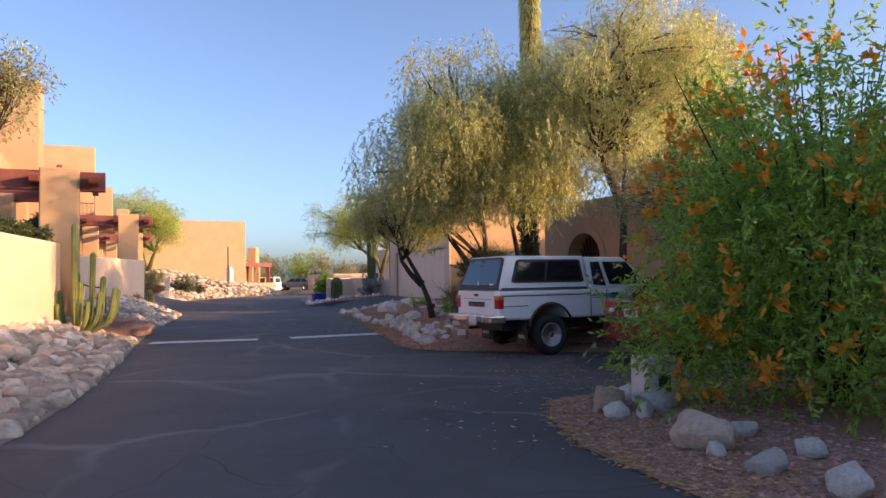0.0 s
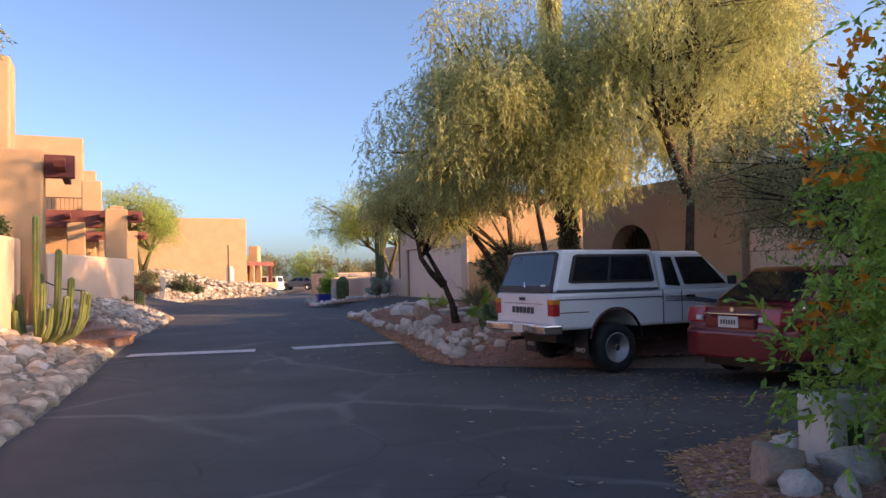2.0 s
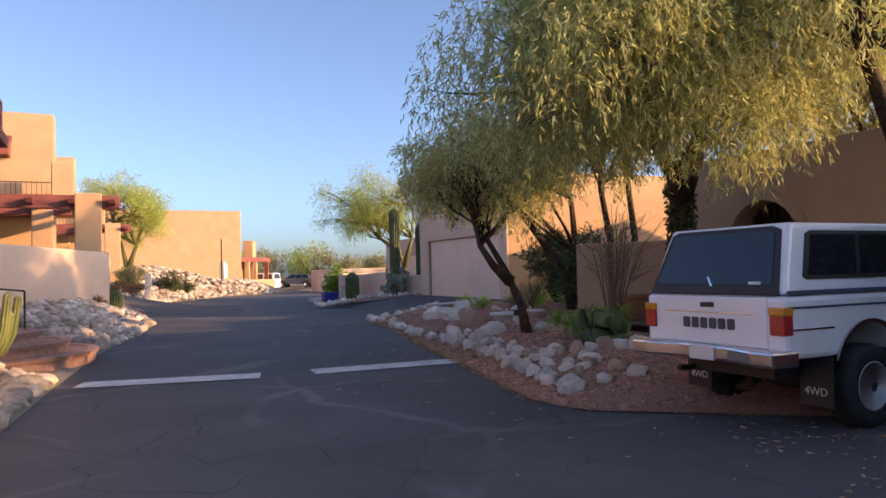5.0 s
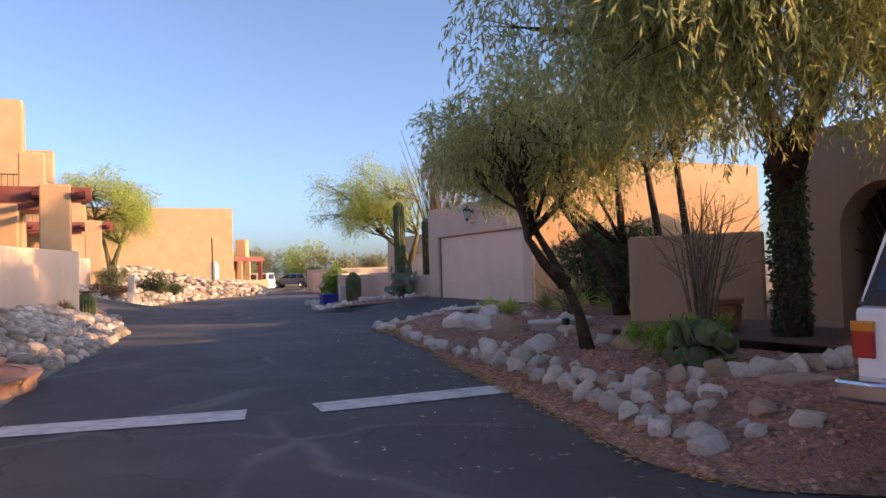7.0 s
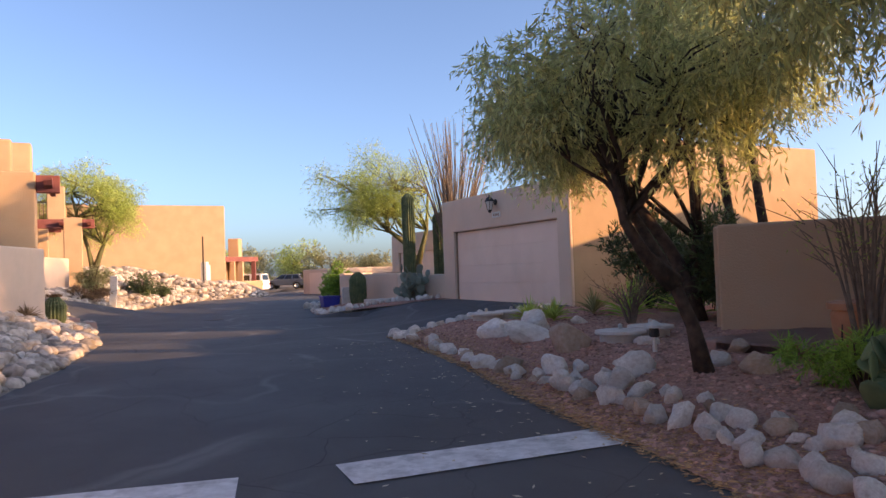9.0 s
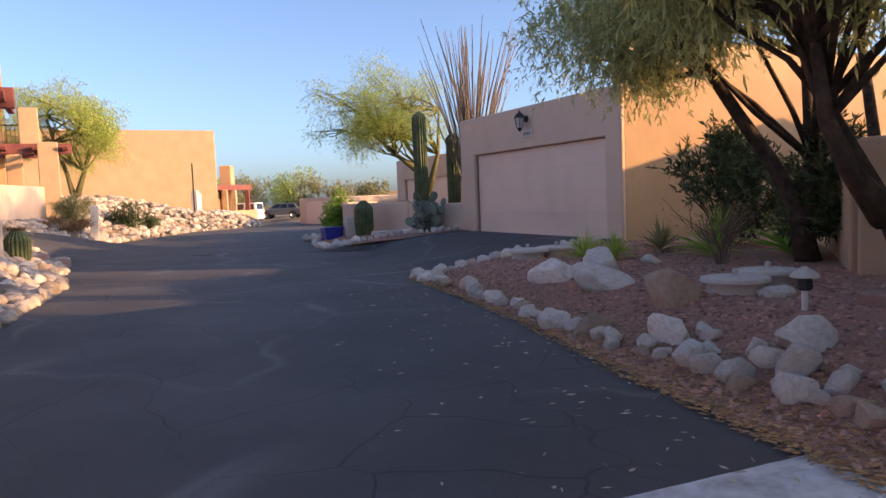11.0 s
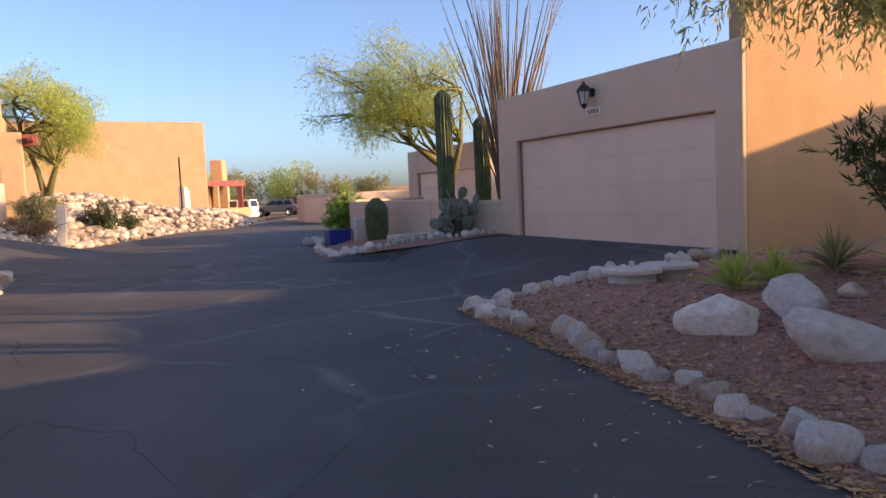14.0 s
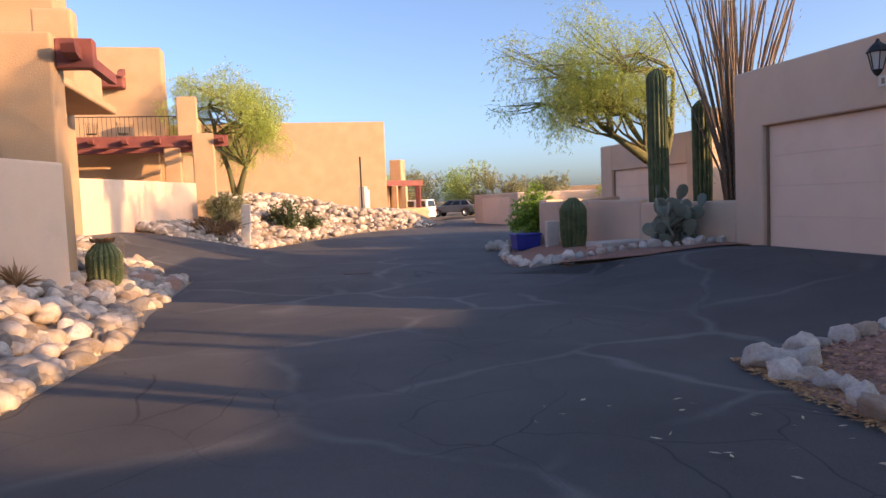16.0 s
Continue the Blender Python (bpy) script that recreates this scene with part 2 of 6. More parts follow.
CHROME = surface("chrome", (0.55, 0.55, 0.56), (0.65, 0.65, 0.66), 4, 0.22, metal=1.0, bump=0.05, stain=(0.3, 0.27, 0.25), stain_scale=6, stain_amount=0.3)
RUBBER = surface("tyre_rubber", (0.012, 0.012, 0.013), (0.025, 0.025, 0.026), 8, 0.85, bump=0.4, fine=60)
BLACK = surface("black_plastic", (0.012, 0.012, 0.013), (0.02, 0.02, 0.021), 8, 0.55, bump=0.15)
IRON = surface("dark_iron", (0.03, 0.022, 0.018), (0.055, 0.038, 0.03), 8, 0.6, metal=0.4, bump=0.2)
LENS_RED = surface("red_lamp_lens", (0.42, 0.015, 0.015), (0.5, 0.02, 0.02), 6, 0.2, bump=0.05, coat=0.8)
LENS_AMBER = surface("amber_lamp_lens", (0.6, 0.19, 0.015), (0.66, 0.23, 0.02), 6, 0.2, bump=0.05, coat=0.8)
LENS_WHITE = surface("clear_lamp_lens", (0.6, 0.58, 0.55), (0.7, 0.68, 0.66), 6, 0.2, bump=0.05, coat=0.8)
STRIPE = surface("blue_stripe", (0.03, 0.05, 0.09), (0.05, 0.07, 0.12), 4, 0.4, bump=0)
PLATE = surface("number_plate", (0.62, 0.60, 0.55), (0.7, 0.68, 0.63), 6, 0.5, bump=0.05)
INK = surface("dark_lettering", (0.05, 0.05, 0.055), (0.08, 0.08, 0.085), 6, 0.5, bump=0)
SILVER = surface("silver_wheel_paint", (0.46, 0.46, 0.47), (0.56, 0.56, 0.57), 6, 0.4, metal=0.5, bump=0.05)
GLASS = glass_material("dark_glass", (0.012, 0.014, 0.018))
BLUE_PLASTIC = surface("blue_plastic", (0.01, 0.03, 0.26), (0.016, 0.042, 0.34), 3, 0.45, bump=0.1)
TERRACOTTA = surface("terracotta", (0.36, 0.15, 0.075), (0.45, 0.205, 0.11), 5, 0.85, bump=0.4, stain=(0.5, 0.33, 0.24), stain_scale=2, stain_amount=0.4)
CONCRETE = surface("pale_concrete", (0.52, 0.47, 0.43), (0.63, 0.58, 0.53), 7, 0.9, bump=0.5, stain=(0.42, 0.36, 0.32), stain_amount=0.5)
PINK_STONE = surface("pink_flagstone", (0.46, 0.30, 0.24), (0.58, 0.40, 0.33), 5, 0.9, bump=0.5, spread=0.2)
PURPLE = surface("purple_canvas", (0.14, 0.10, 0.33), (0.19, 0.14, 0.42), 4, 0.85, bump=0.2)
HILL = surface("far_haze_hill", (0.40, 0.30, 0.24), (0.46, 0.35, 0.28), 0.05, 1.0, bump=0)


# ---- mesh helpers ----
def finish(name, bm, material, parent=None, label="", smooth=False):
    me = bpy.data.meshes.new(name)
    bm.to_mesh(me)
    bm.free()
    for m in (material if isinstance(material, (list, tuple)) else [material]):
        me.materials.append(m)
    if smooth:
        me.polygons.foreach_set("use_smooth", [True] * len(me.polygons))
    ob = new(name, me)
    if parent:
        ob.parent = parent
    if label:
        ob["label"] = label
    return ob


def part(name, bm, material, parent, label="", smooth=False):
    return finish(name, bm, material, parent, label, smooth)


def thing(name, m, label, category, group="", kind=""):
    ob = new(name)
    ob.matrix_world = m
    ob.empty_display_size = 0.1
    return tagged(ob, label, category, group, kind)


def box(x0, y0, z0, x1, y1, z1, bevel=0.0, seg=1, bm=None):
    b = bmesh.new()
    bmesh.ops.create_cube(b, size=1)
    for v in b.verts:
        v.co = Vector(((x0 + x1) / 2 + v.co.x * (x1 - x0), (y0 + y1) / 2 + v.co.y * (y1 - y0), (z0 + z1) / 2 + v.co.z * (z1 - z0)))
    if bevel:
        bmesh.ops.bevel(b, geom=b.edges[:], offset=bevel, segments=seg, affect="EDGES", profile=0.5)
    return join(bm, b)


def join(bm, b):
    if bm is None:
        return b
    me = bpy.data.meshes.new("tmp")
    b.to_mesh(me)
    b.free()
    bm.from_mesh(me)
    bpy.data.meshes.remove(me)
    return bm


def prism(outline, h0, h1, axis="z", bevel=0.0, seg=2, bm=None):
    """An outline (pairs) drawn out from h0 to h1. axis y: the pairs are x, z; axis z: x, y; axis x: y, z."""
    b = bmesh.new()
    put = {"z": lambda p, h: (p[0], p[1], h), "y": lambda p, h: (p[0], h, p[1]), "x": lambda p, h: (h, p[0], p[1])}[axis]
    lo = [b.verts.new(put(p, h0)) for p in outline]
    hi = [b.verts.new(put(p, h1)) for p in outline]
    b.faces.new(lo), b.faces.new(hi)
    for i in range(len(outline)):
        j = (i + 1) % len(outline)
        b.faces.new((lo[i], lo[j], hi[j], hi[i]))
    bmesh.ops.recalc_face_normals(b, faces=b.faces[:])
    if bevel:
        bmesh.ops.bevel(b, geom=b.edges[:], offset=bevel, segments=seg, affect="EDGES", profile=0.5)
    return join(bm, b)


def lathe(profile, seg=20, axis="z", at=(0, 0, 0), bm=None, ribs=0, rib=0.0):
    """A profile of (radius, height) turned round an axis; ribs: lengthwise ridges."""
    b = bmesh.new()
    rings = []
    for r, h in profile:
        ring = []
        for k in range(seg):
            a = 2 * math.pi * k / seg
            rr = r * (1 + rib * math.cos(ribs * a)) if ribs else r
            c, s = rr * math.cos(a), rr * math.sin(a)
            p = {"z": (c, s, h), "y": (c, h, s), "x": (h, c, s)}[axis]
            ring.append(b.verts.new(Vector(p) + Vector(at)))
        rings.append(ring)
    for a, c in zip(rings, rings[1:]):
        for k in range(seg):
            b.faces.new((a[k], a[(k + 1) % seg], c[(k + 1) % seg], c[k]))
    b.faces.new(rings[0]), b.faces.new(rings[-1])
    bmesh.ops.recalc_face_normals(b, faces=b.faces[:])
    return join(bm, b)


def tube(points, radii, seg=6, bm=None):
    """A tapered tube along points."""
    own = bm if bm is not None else bmesh.new()
    rings = []
    pts = [Vector(p) for p in points]
    side = None
    for i, p in enumerate(pts):
        d = (pts[min(i + 1, len(pts) - 1)] - pts[max(i - 1, 0)]).normalized()
        if side is None:
            side = d.cross(Vector((0.3, 0.1, 1) if abs(d.z) < 0.9 else (1, 0.2, 0))).normalized()
        else:
            side = (side - d * side.dot(d)).normalized()
        other = d.cross(side)
        rings.append([own.verts.new(p + radii[i] * (math.cos(2 * math.pi * k / seg) * side + math.sin(2 * math.pi * k / seg) * other)) for k in range(seg)])
    for a, c in zip(rings, rings[1:]):
        for k in range(seg):
            own.faces.new((a[k], a[(k + 1) % seg], c[(k + 1) % seg], c[k]))
    own.faces.new(rings[0][::-1]), own.faces.new(rings[-1])
    return own


def soften(ob, width=0.02, segments=2):
    m = ob.modifiers.new("edge", "BEVEL")
    m.width, m.segments, m.limit_method = width, segments, "ANGLE"
    return ob


def smoothstep(a, b, x):
    t = min(1.0, max(0.0, (x - a) / (b - a)))
    return t * t * (3 - 2 * t)


def along(table, y):
    for (y0, x0), (y1, x1) in zip(table, table[1:]):
        if y <= y1:
            return x0 + (x1 - x0) * max(0.0, (y - y0)) / (y1 - y0)
    return table[-1][1]


# ---- plan: the road's two edges, as x for each y ----
LEFT = [(-40, -2.0), (0, -3.3), (5, -3.8), (7.2, -4.2), (9.9, -4.9), (13, -5.9), (16.8, -7.2), (19, -7.9), (20.2, -8.3), (22.6, -8.9), (24, -9.1), (29, -10.6), (31, -11.7), (33.5, -12.8), (35.4, -13.6),
        (36.2, -20.5), (41, -20.6), (42.2, -16.9), (45, -17.0), (50, -16.9), (57, -17.2), (63, -14.6), (70, -15.2), (78, -17.5), (95, -26), (130, -60)]
RIGHT = [(-40, 4.0), (0, 3.2), (3.2, 2.4), (4.6, 1.75), (6.2, 1.2), (7.6, 1.1), (8.6, 1.3), (9.4, 2.6), (9.9, 6.6), (13.6, 5.2), (14.2, 1.2), (14.6, -0.3), (15.3, -0.85), (18.4, -1.5), (20.5, -2.1), (23.2, -2.65),
         (26, -3.4), (28.0, -4.0), (28.5, -4.0), (28.8, -3.4), (29.7, 0.25), (29.8, 0.25), (35.5, -2.4), (35.65, -5.3), (35.9, -6.3), (36.6, -6.9), (38, -7.3), (40, -7.7), (42.5, -7.9), (45, -7.9), (47, -6.2), (53, -6.0), (54, -8.3), (60, -9.0), (68, -9.8), (74, -11.5), (90, -21), (130, -56)]


def height(x, y):
    """The ground: an almost level road, banks that rise to the walls, and drives that climb to the garages."""
    road = 0.12 * smoothstep(14, 26, y) + 0.05 * smoothstep(28, 40, y) - 0.3 * smoothstep(60, 95, y)
    l, r = along(LEFT, y), along(RIGHT, y)
    z = road
    if x < l:
        d = l - x
        z += (0.72 + 0.25 * smoothstep(26, 40, y)) * smoothstep(0.0, 2.6, d) + 0.6 * smoothstep(4, 10, d)
        z += 0.95 * smoothstep(48.5, 51, y) * (1 - smoothstep(59, 63, y)) * smoothstep(1.6, 5.5, d)
    if 35.5 < y < 42 and x < -13:
        z = max(z, road + 0.95 * smoothstep(-13, -20.5, x))
    if x > r:
        d = x - r
        up = 0.30 * smoothstep(0.0, 1.8, d) + 0.12 * smoothstep(2, 6, d)
        z += up * (0.35 if y < 15 else 1.0)
    if 27 < y < 37 and x > -5:
        t = smoothstep(-4.2, 0.0, x + (y - 29.75) * 0.46)
        z = max(z, road + 0.46 * t)
    if 35.8 < y < 47 and x > -7.5:
        z = max(z, road + 0.42 * smoothstep(-7.5, -4.0, x))
    return z


def sheet(name, xs_of, ys, material, lift, kind="structure", label="", category=""):
    bm = bmesh.new()
    rows = [[bm.verts.new((x, y, height(x, y) + lift)) for x in xs_of(y)] for y in ys]
    for a, b in zip(rows, rows[1:]):
        for k in range(len(a) - 1):
            bm.faces.new((a[k], a[k + 1], b[k + 1], b[k]))
    return tagged(finish(name, bm, material, smooth=True), label, category, kind=kind)


def span(a, b, step):
    n = max(1, round((b - a) / step))
    return [a + (b - a) * i / n for i in range(n + 1)]


GROUND_YS = [-3000, -800, -200, -60] + span(-30, 50, 0.4) + span(52, 100, 2) + [130, 200, 800, 4000]
GROUND_XS = [-4000, -800, -200, -60] + span(-34, 14, 0.4) + [18, 25, 40, 80, 200, 800, 4000]
sheet("ground", lambda y: GROUND_XS, GROUND_YS, DIRT, -0.035, label="bare tan desert soil round the houses", category="ground")
ROAD_YS = span(-40, 4, 2) + span(4, 48, 0.15)[1:] + span(48, 130, 1)[1:]
sheet("road", lambda y: [along(LEFT, y) + (along(RIGHT, y) - along(LEFT, y)) * k / 28 for k in range(29)], ROAD_YS, ASPHALT, 0.0, label="dark worn asphalt lane with sealed cracks", category="road")
# gravel beds lie on the soil
sheet("gravel_bed", lambda y: [along(RIGHT, y) - 0.02 + (6.5 * smoothstep(14.0, 15.2, y) * (1 - smoothstep(28.2, 29.6, y)) + 0.03) * k / 20 for k in range(21)], span(14.0, 29.6, 0.2), GRAVEL, 0.012, label="red gravel planting bed strewn with leaf litter", category="gravel bed")
sheet("gravel_bed", lambda y: [along(RIGHT, y) - 0.02 + 5.2 * k / 16 for k in range(17)], span(35.6, 45.5, 0.2), GRAVEL, 0.012, label="red gravel bed beside the courtyard wall", category="gravel bed")
sheet("gravel_bed", lambda y: [along(RIGHT, y) - 0.02 + 5.0 * k / 16 for k in range(17)], span(-4, 9.2, 0.25), GRAVEL, 0.012, label="leaf-strewn gravel bed under the flowering bush", category="gravel bed")
sheet("gravel_verge", lambda y: [along(LEFT, y) + 0.02 - 0.3 * k / 3 for k in range(4)], span(-6, 34.5, 0.25), GREY_GRAVEL, 0.008, label="grey gravel verge along the lane", category="gravel verge")

# two white stop bars across the lane
for (xa, ya), (xb, yb), lab in (((-7.02, 17.2), (-4.58, 17.72), "worn white stop bar painted on asphalt"), ((-3.85, 17.97), (-1.5, 18.86), "worn white stop bar painted on asphalt")):
    d = Vector((xb - xa, yb - ya)).normalized()
    q = Vector((-d.y, d.x)) * 0.29
    bm = bmesh.new()
    n = 24
    rows = []
    for i in range(n + 1):
        p = Vector((xa, ya)) + (Vector((xb, yb)) - Vector((xa, ya))) * i / n
        e = 0.02 * (random.random() - 0.5)
        rows.append([bm.verts.new((p.x + s * q.x * (1 + e), p.y + s * q.y * (1 + e), height(p.x, p.y) + 0.008)) for s in (-1, 1)])
    for a, b in zip(rows, rows[1:]):
        bm.faces.new((a[0], b[0], b[1], a[1]))
    tagged(finish("road_marking", bm, LINE_PAINT), lab, "road marking", kind="structure")

# ---- houses ----
U, W = Vector((0.907, 0.42, 0)), Vector((-0.42, 0.907, 0))       # the housing grid: towards the road, and onward
GRID = math.degrees(math.atan2(0.42, 0.907))


def wall_run(name, pts, top, thick, material, base=-0.4, kind="structure", label="", category="wall", caps=None):
    """A free-standing wall along points, with rounded coping."""
    obs = []
    for (xa, ya), (xb, yb) in zip(pts, pts[1:]):
        d = Vector((xb - xa, yb - ya, 0))
        ang = math.degrees(math.atan2(d.y, d.x))
        z0 = min(height(xa, ya), height(xb, yb)) + base
        ob = finish(name, box(0, -thick / 2, z0, d.length, thick / 2, top, 0.045, 3), material)
        ob.matrix_world = pose(xa, ya, 0, 0, 0, ang)
        obs.append(tagged(ob, label, category, kind=kind))
    return obs


def pergola_unit(px, py, ztop, zfloor, up_u, up_w, up_top, par_u, par_w, par_top, deck_back, far_w):
    """One stucco house: a red pergola carried by a street pillar, a railed deck and a taller block behind."""
    house = thing("house", pose(px, py, 0, 0, 0, GRID), "two-storey tan stucco house with red pergola and railed deck", "house", "row of stucco houses")
    part("pillar", box(-0.42, -0.05, zfloor - 1, 0.42, 0.6, ztop + 0.05, 0.05, 3), STUCCO, house)
    part("pillar", box(-1.9, 2.6, zfloor - 1, -1.2, 3.2, ztop - 0.3, 0.05, 3), STUCCO, house)
    part("beam", box(-9.0, 0.1, ztop - 0.48, -0.424, 0.34, ztop - 0.02, 0.015), RED_WOOD, house, "red painted pergola beam")
    part("beam", box(0.424, 0.1, ztop - 0.48, 0.98, 0.34, ztop - 0.02, 0.015), RED_WOOD, house, "red painted beam end")
    part("beam", box(-9.0, 2.75, ztop - 0.5, -0.6, 2.95, ztop - 0.2, 0.015), RED_WOOD, house, "red painted pergola beam")
    for k in range(8):
        u = 0.72 - 1.22 * k
        r = prism([(-0.35, ztop - 0.2), (-0.28, ztop - 0.32), (-0.1, ztop - 0.36), (0.09, ztop - 0.36), (0.09, ztop - 0.16), (-0.35, ztop - 0.12)], u - 0.1, u + 0.1, "x")
        part("rafter_end", r, RED_WOOD, house)
        part("rafter", box(u - 0.07, 0.345, ztop - 0.3, u + 0.07, 2.745, ztop - 0.12), RED_WOOD, house)
    # deck over the patio
    part("deck", box(-12, 3.2, ztop - 0.18, par_u + 0.3, deck_back, ztop + 0.02, 0.03), STUCCO, house)
    part("deck_post", box(par_u - 0.85, par_w, ztop - 0.2, par_u, par_w + 0.5, par_top, 0.06, 3), STUCCO, house)
    part("deck_parapet", box(par_u - 0.25, par_w + 0.5, ztop, par_u, deck_back - 0.02, ztop + 1.0, 0.05, 2), STUCCO, house)
    rail = bmesh.new()
    for z in (ztop + 0.12, ztop + 1.05):
        box(-11.5, par_w + 0.06, z - 0.02, par_u - 0.85, par_w + 0.1, z + 0.02, bm=rail)
    part("railing", rail, IRON, house, "dark iron deck railing")
    for k in range(58):
        u = par_u - 1.0 - 0.18 * k
        part("baluster", box(u - 0.009, par_w + 0.071, ztop + 0.14, u + 0.009, par_w + 0.089, ztop + 1.03), IRON, house)
    # taller block and the ground floor wall
    part("wall", box(-16, up_w, zfloor - 1, up_u, far_w, up_top, 0.07, 3), STUCCO, house, "tan stucco block with a parapet")
    part("wall", box(-14, deck_back - 0.9, zfloor - 1, up_u - 0.3, up_w - 0.01, ztop - 0.2, 0.05, 2), STUCCO, house)
    part("back_wall", box(-14, far_w + 0.1, zfloor - 1, -1.6, far_w + 0.35, ztop - 0.3, 0.04), STUCCO, house)
    part("canopy_beam", box(up_u - 2.9, up_w - 0.8, up_top - 1.95, up_u - 1.6, up_w + 0.1, up_top - 1.4, 0.03), RED_WOOD, house, "red painted beam over the deck door")
    part("canopy_end", prism([(up_w - 1.15, up_top - 1.55), (up_w - 1.05, up_top - 1.3), (up_w - 0.5, up_top - 1.1), (up_w - 0.5, up_top - 1.4)], up_u - 1.75, up_u - 1.5, "x"), RED_WOOD, house)
    return house


pergola_unit(-8.95, 16.7, 4.15, 0.9, -0.9, 6.5, 7.85, -1.7, 4.5, 5.2, 7.1, 7.7)
pergola_unit(-13.75, 31.3, 4.42, 1.1, -1.45, 7.6, 8.65, -0.6, 5.6, 6.3, 8.2, 8.8)
pergola_unit(-20.8, 48.6, 4.75, 1.3, -2.1, 5.2, 9.35, -0.4, 2.4, 6.65, 5.8, 6.4)

# low garden walls on the street side
wall_run("garden_wall", [(-5.2, 1.5), (-8.05, 13), (-9.25, 17.5)], 2.42, 0.25, STUCCO_PALE, label="grey-tan stucco garden wall", category="garden wall")
wall_run("garden_wall", [(-9.25, 17.5), (-11.2, 18.6)], 2.4, 0.25, STUCCO_PALE, label="grey-tan stucco garden wall return", category="garden wall")
wall_run("garden_wall", [(-12.35, 23.6), (-13.0, 30.9), (-14.4, 31.0)], 2.42, 0.28, STUCCO_PALE, label="grey-tan stucco garden wall with sun patches", category="garden wall")
wall_run("garden_wall", [(-19.5, 39.0), (-20.15, 46.6)], 2.7, 0.25, STUCCO_PALE, label="low tan stucco garden wall", category="garden wall")

# far house on the bend
far_house = thing("house", pose(0, 0, 0), "tan stucco house with flat parapet at the bend", "house", "row of stucco houses")
part("wall", prism([(-19.0, 69.0), (-33.5, 62.3), (-36, 68), (-22, 75)], -1, 7.2, bevel=0.08), STUCCO, far_house, "large plain sunlit stucco wall")
part("chimney", box(-20.3, 74.4, 1, -19.4, 75.6, 4.9, 0.05), STUCCO, far_house)
part("low_wall", prism([(-18.6, 68.6), (-16.9, 72.2), (-17.1, 72.4), (-19.4, 72), (-18.9, 68.6)], -0.5, 1.25, bevel=0.03), STUCCO, far_house)
part("porch_beam", prism([(-19.6, 70.0), (-17.6, 73.8), (-21, 75.5), (-22, 71)], 2.85, 3.25, bevel=0.02), RED_WOOD, far_house, "red painted porch beam")
for x, y in ((-19.0, 71.0), (-18.6, 72.0), (-17.9, 73.4)):
    part("porch_post", box(x - 0.16, y - 0.16, 0, x + 0.16, y + 0.16, 2.86), STUCCO if x < -18.2 else RED_WOOD, far_house)
part("wall", box(-24, 72.4, -1, -20.4, 80, 3.1, 0.05), STUCCO, far_house)
box_utility = thing("utility_box", pose(-19.25, 64.6, height(-19.25, 64.6)), "grey metal utility cabinets by the wall", "utility box")
part("cabinet", box(-0.15, -0.55, 0, 0.25, 0.0, 1.6, 0.02), CONCRETE, box_utility)
part("cabinet", box(-0.15, 0.1, 0, 0.2, 0.6, 1.4, 0.02), CONCRETE, box_utility)
part("pipe", box(0.05, -0.75, 0, 0.13, -0.67, 3.4), IRON, box_utility)

# ---- garage house on the other side ----
garage = thing("garage", pose(0.24, 29.75, 0, 0, 0, GRID), "tan stucco garage with wide panelled door", "garage")
# local axes: x towards the back of the house, y along the front
GW, GT = 6.95, 3.74
part("wall", box(0, 0, -0.5, 0.45, 0.52, GT, 0.04, 3), STUCCO_PALE, garage)
part("wall", box(0, 6.15, -0.5, 0.45, GW, GT, 0.04, 3), STUCCO_PALE, garage)
part("lintel", box(0.0, 0.48, 2.72, 0.45, 6.2, GT - 0.003, 0.03, 2), STUCCO_PALE, garage)
part("wall", box(0.06, -0.006, -0.5, 9.0, 0.3, 4.75, 0.05, 3), STUCCO, garage, "taller rough stucco side wall")
part("wall", box(8.7, 0.3, -0.5, 9.0, GW + 4, 3.9, 0.05), STUCCO, garage)
part("wall", box(0.3, GW - 0.3, -0.5, 8.7, GW - 0.003, GT - 0.1, 0.05), STUCCO, garage)
part("roof", box(0.3, 0.28, 3.35, 8.8, GW - 0.2, 3.5), STUCCO_DARK, garage)
gd = part("garage_door", box(0.132, 0.5, 0.35, 0.2, 6.17, 2.74), DOOR_PAINT, garage, "flush sectional garage door in beige paint")
for k in range(4):
    z0 = 0.60 + 0.53 * k
    part("door_panel", box(0.125, 0.545, z0, 0.165, 6.125, z0 + 0.525, 0.004), DOOR_PAINT, gd)
part("door_trim", box(0.08, 0.47, 0.4, 0.16, 0.545, 2.74), TRIM_PAINT, gd)
part("door_trim", box(0.08, 6.125, 0.4, 0.16, 6.2, 2.74), TRIM_PAINT, gd)
part("door_trim", box(0.08, 0.545, 2.7, 0.16, 6.125, 2.74), TRIM_PAINT, gd)
part("threshold", box(-0.05, 0.5, 0.52, 0.14, 6.17, 0.585), CONCRETE, gd)
part("number_plaque", box(-0.03, 3.2, 2.98, 0.0, 3.62, 3.14, 0.005), PLATE, garage, "small pale house number plaque")
for k in range(4):
    part("numeral", box(-0.036, 3.25 + 0.085 * k, 3.02, -0.03, 3.30 + 0.085 * k, 3.1), TRIM_PAINT, garage)


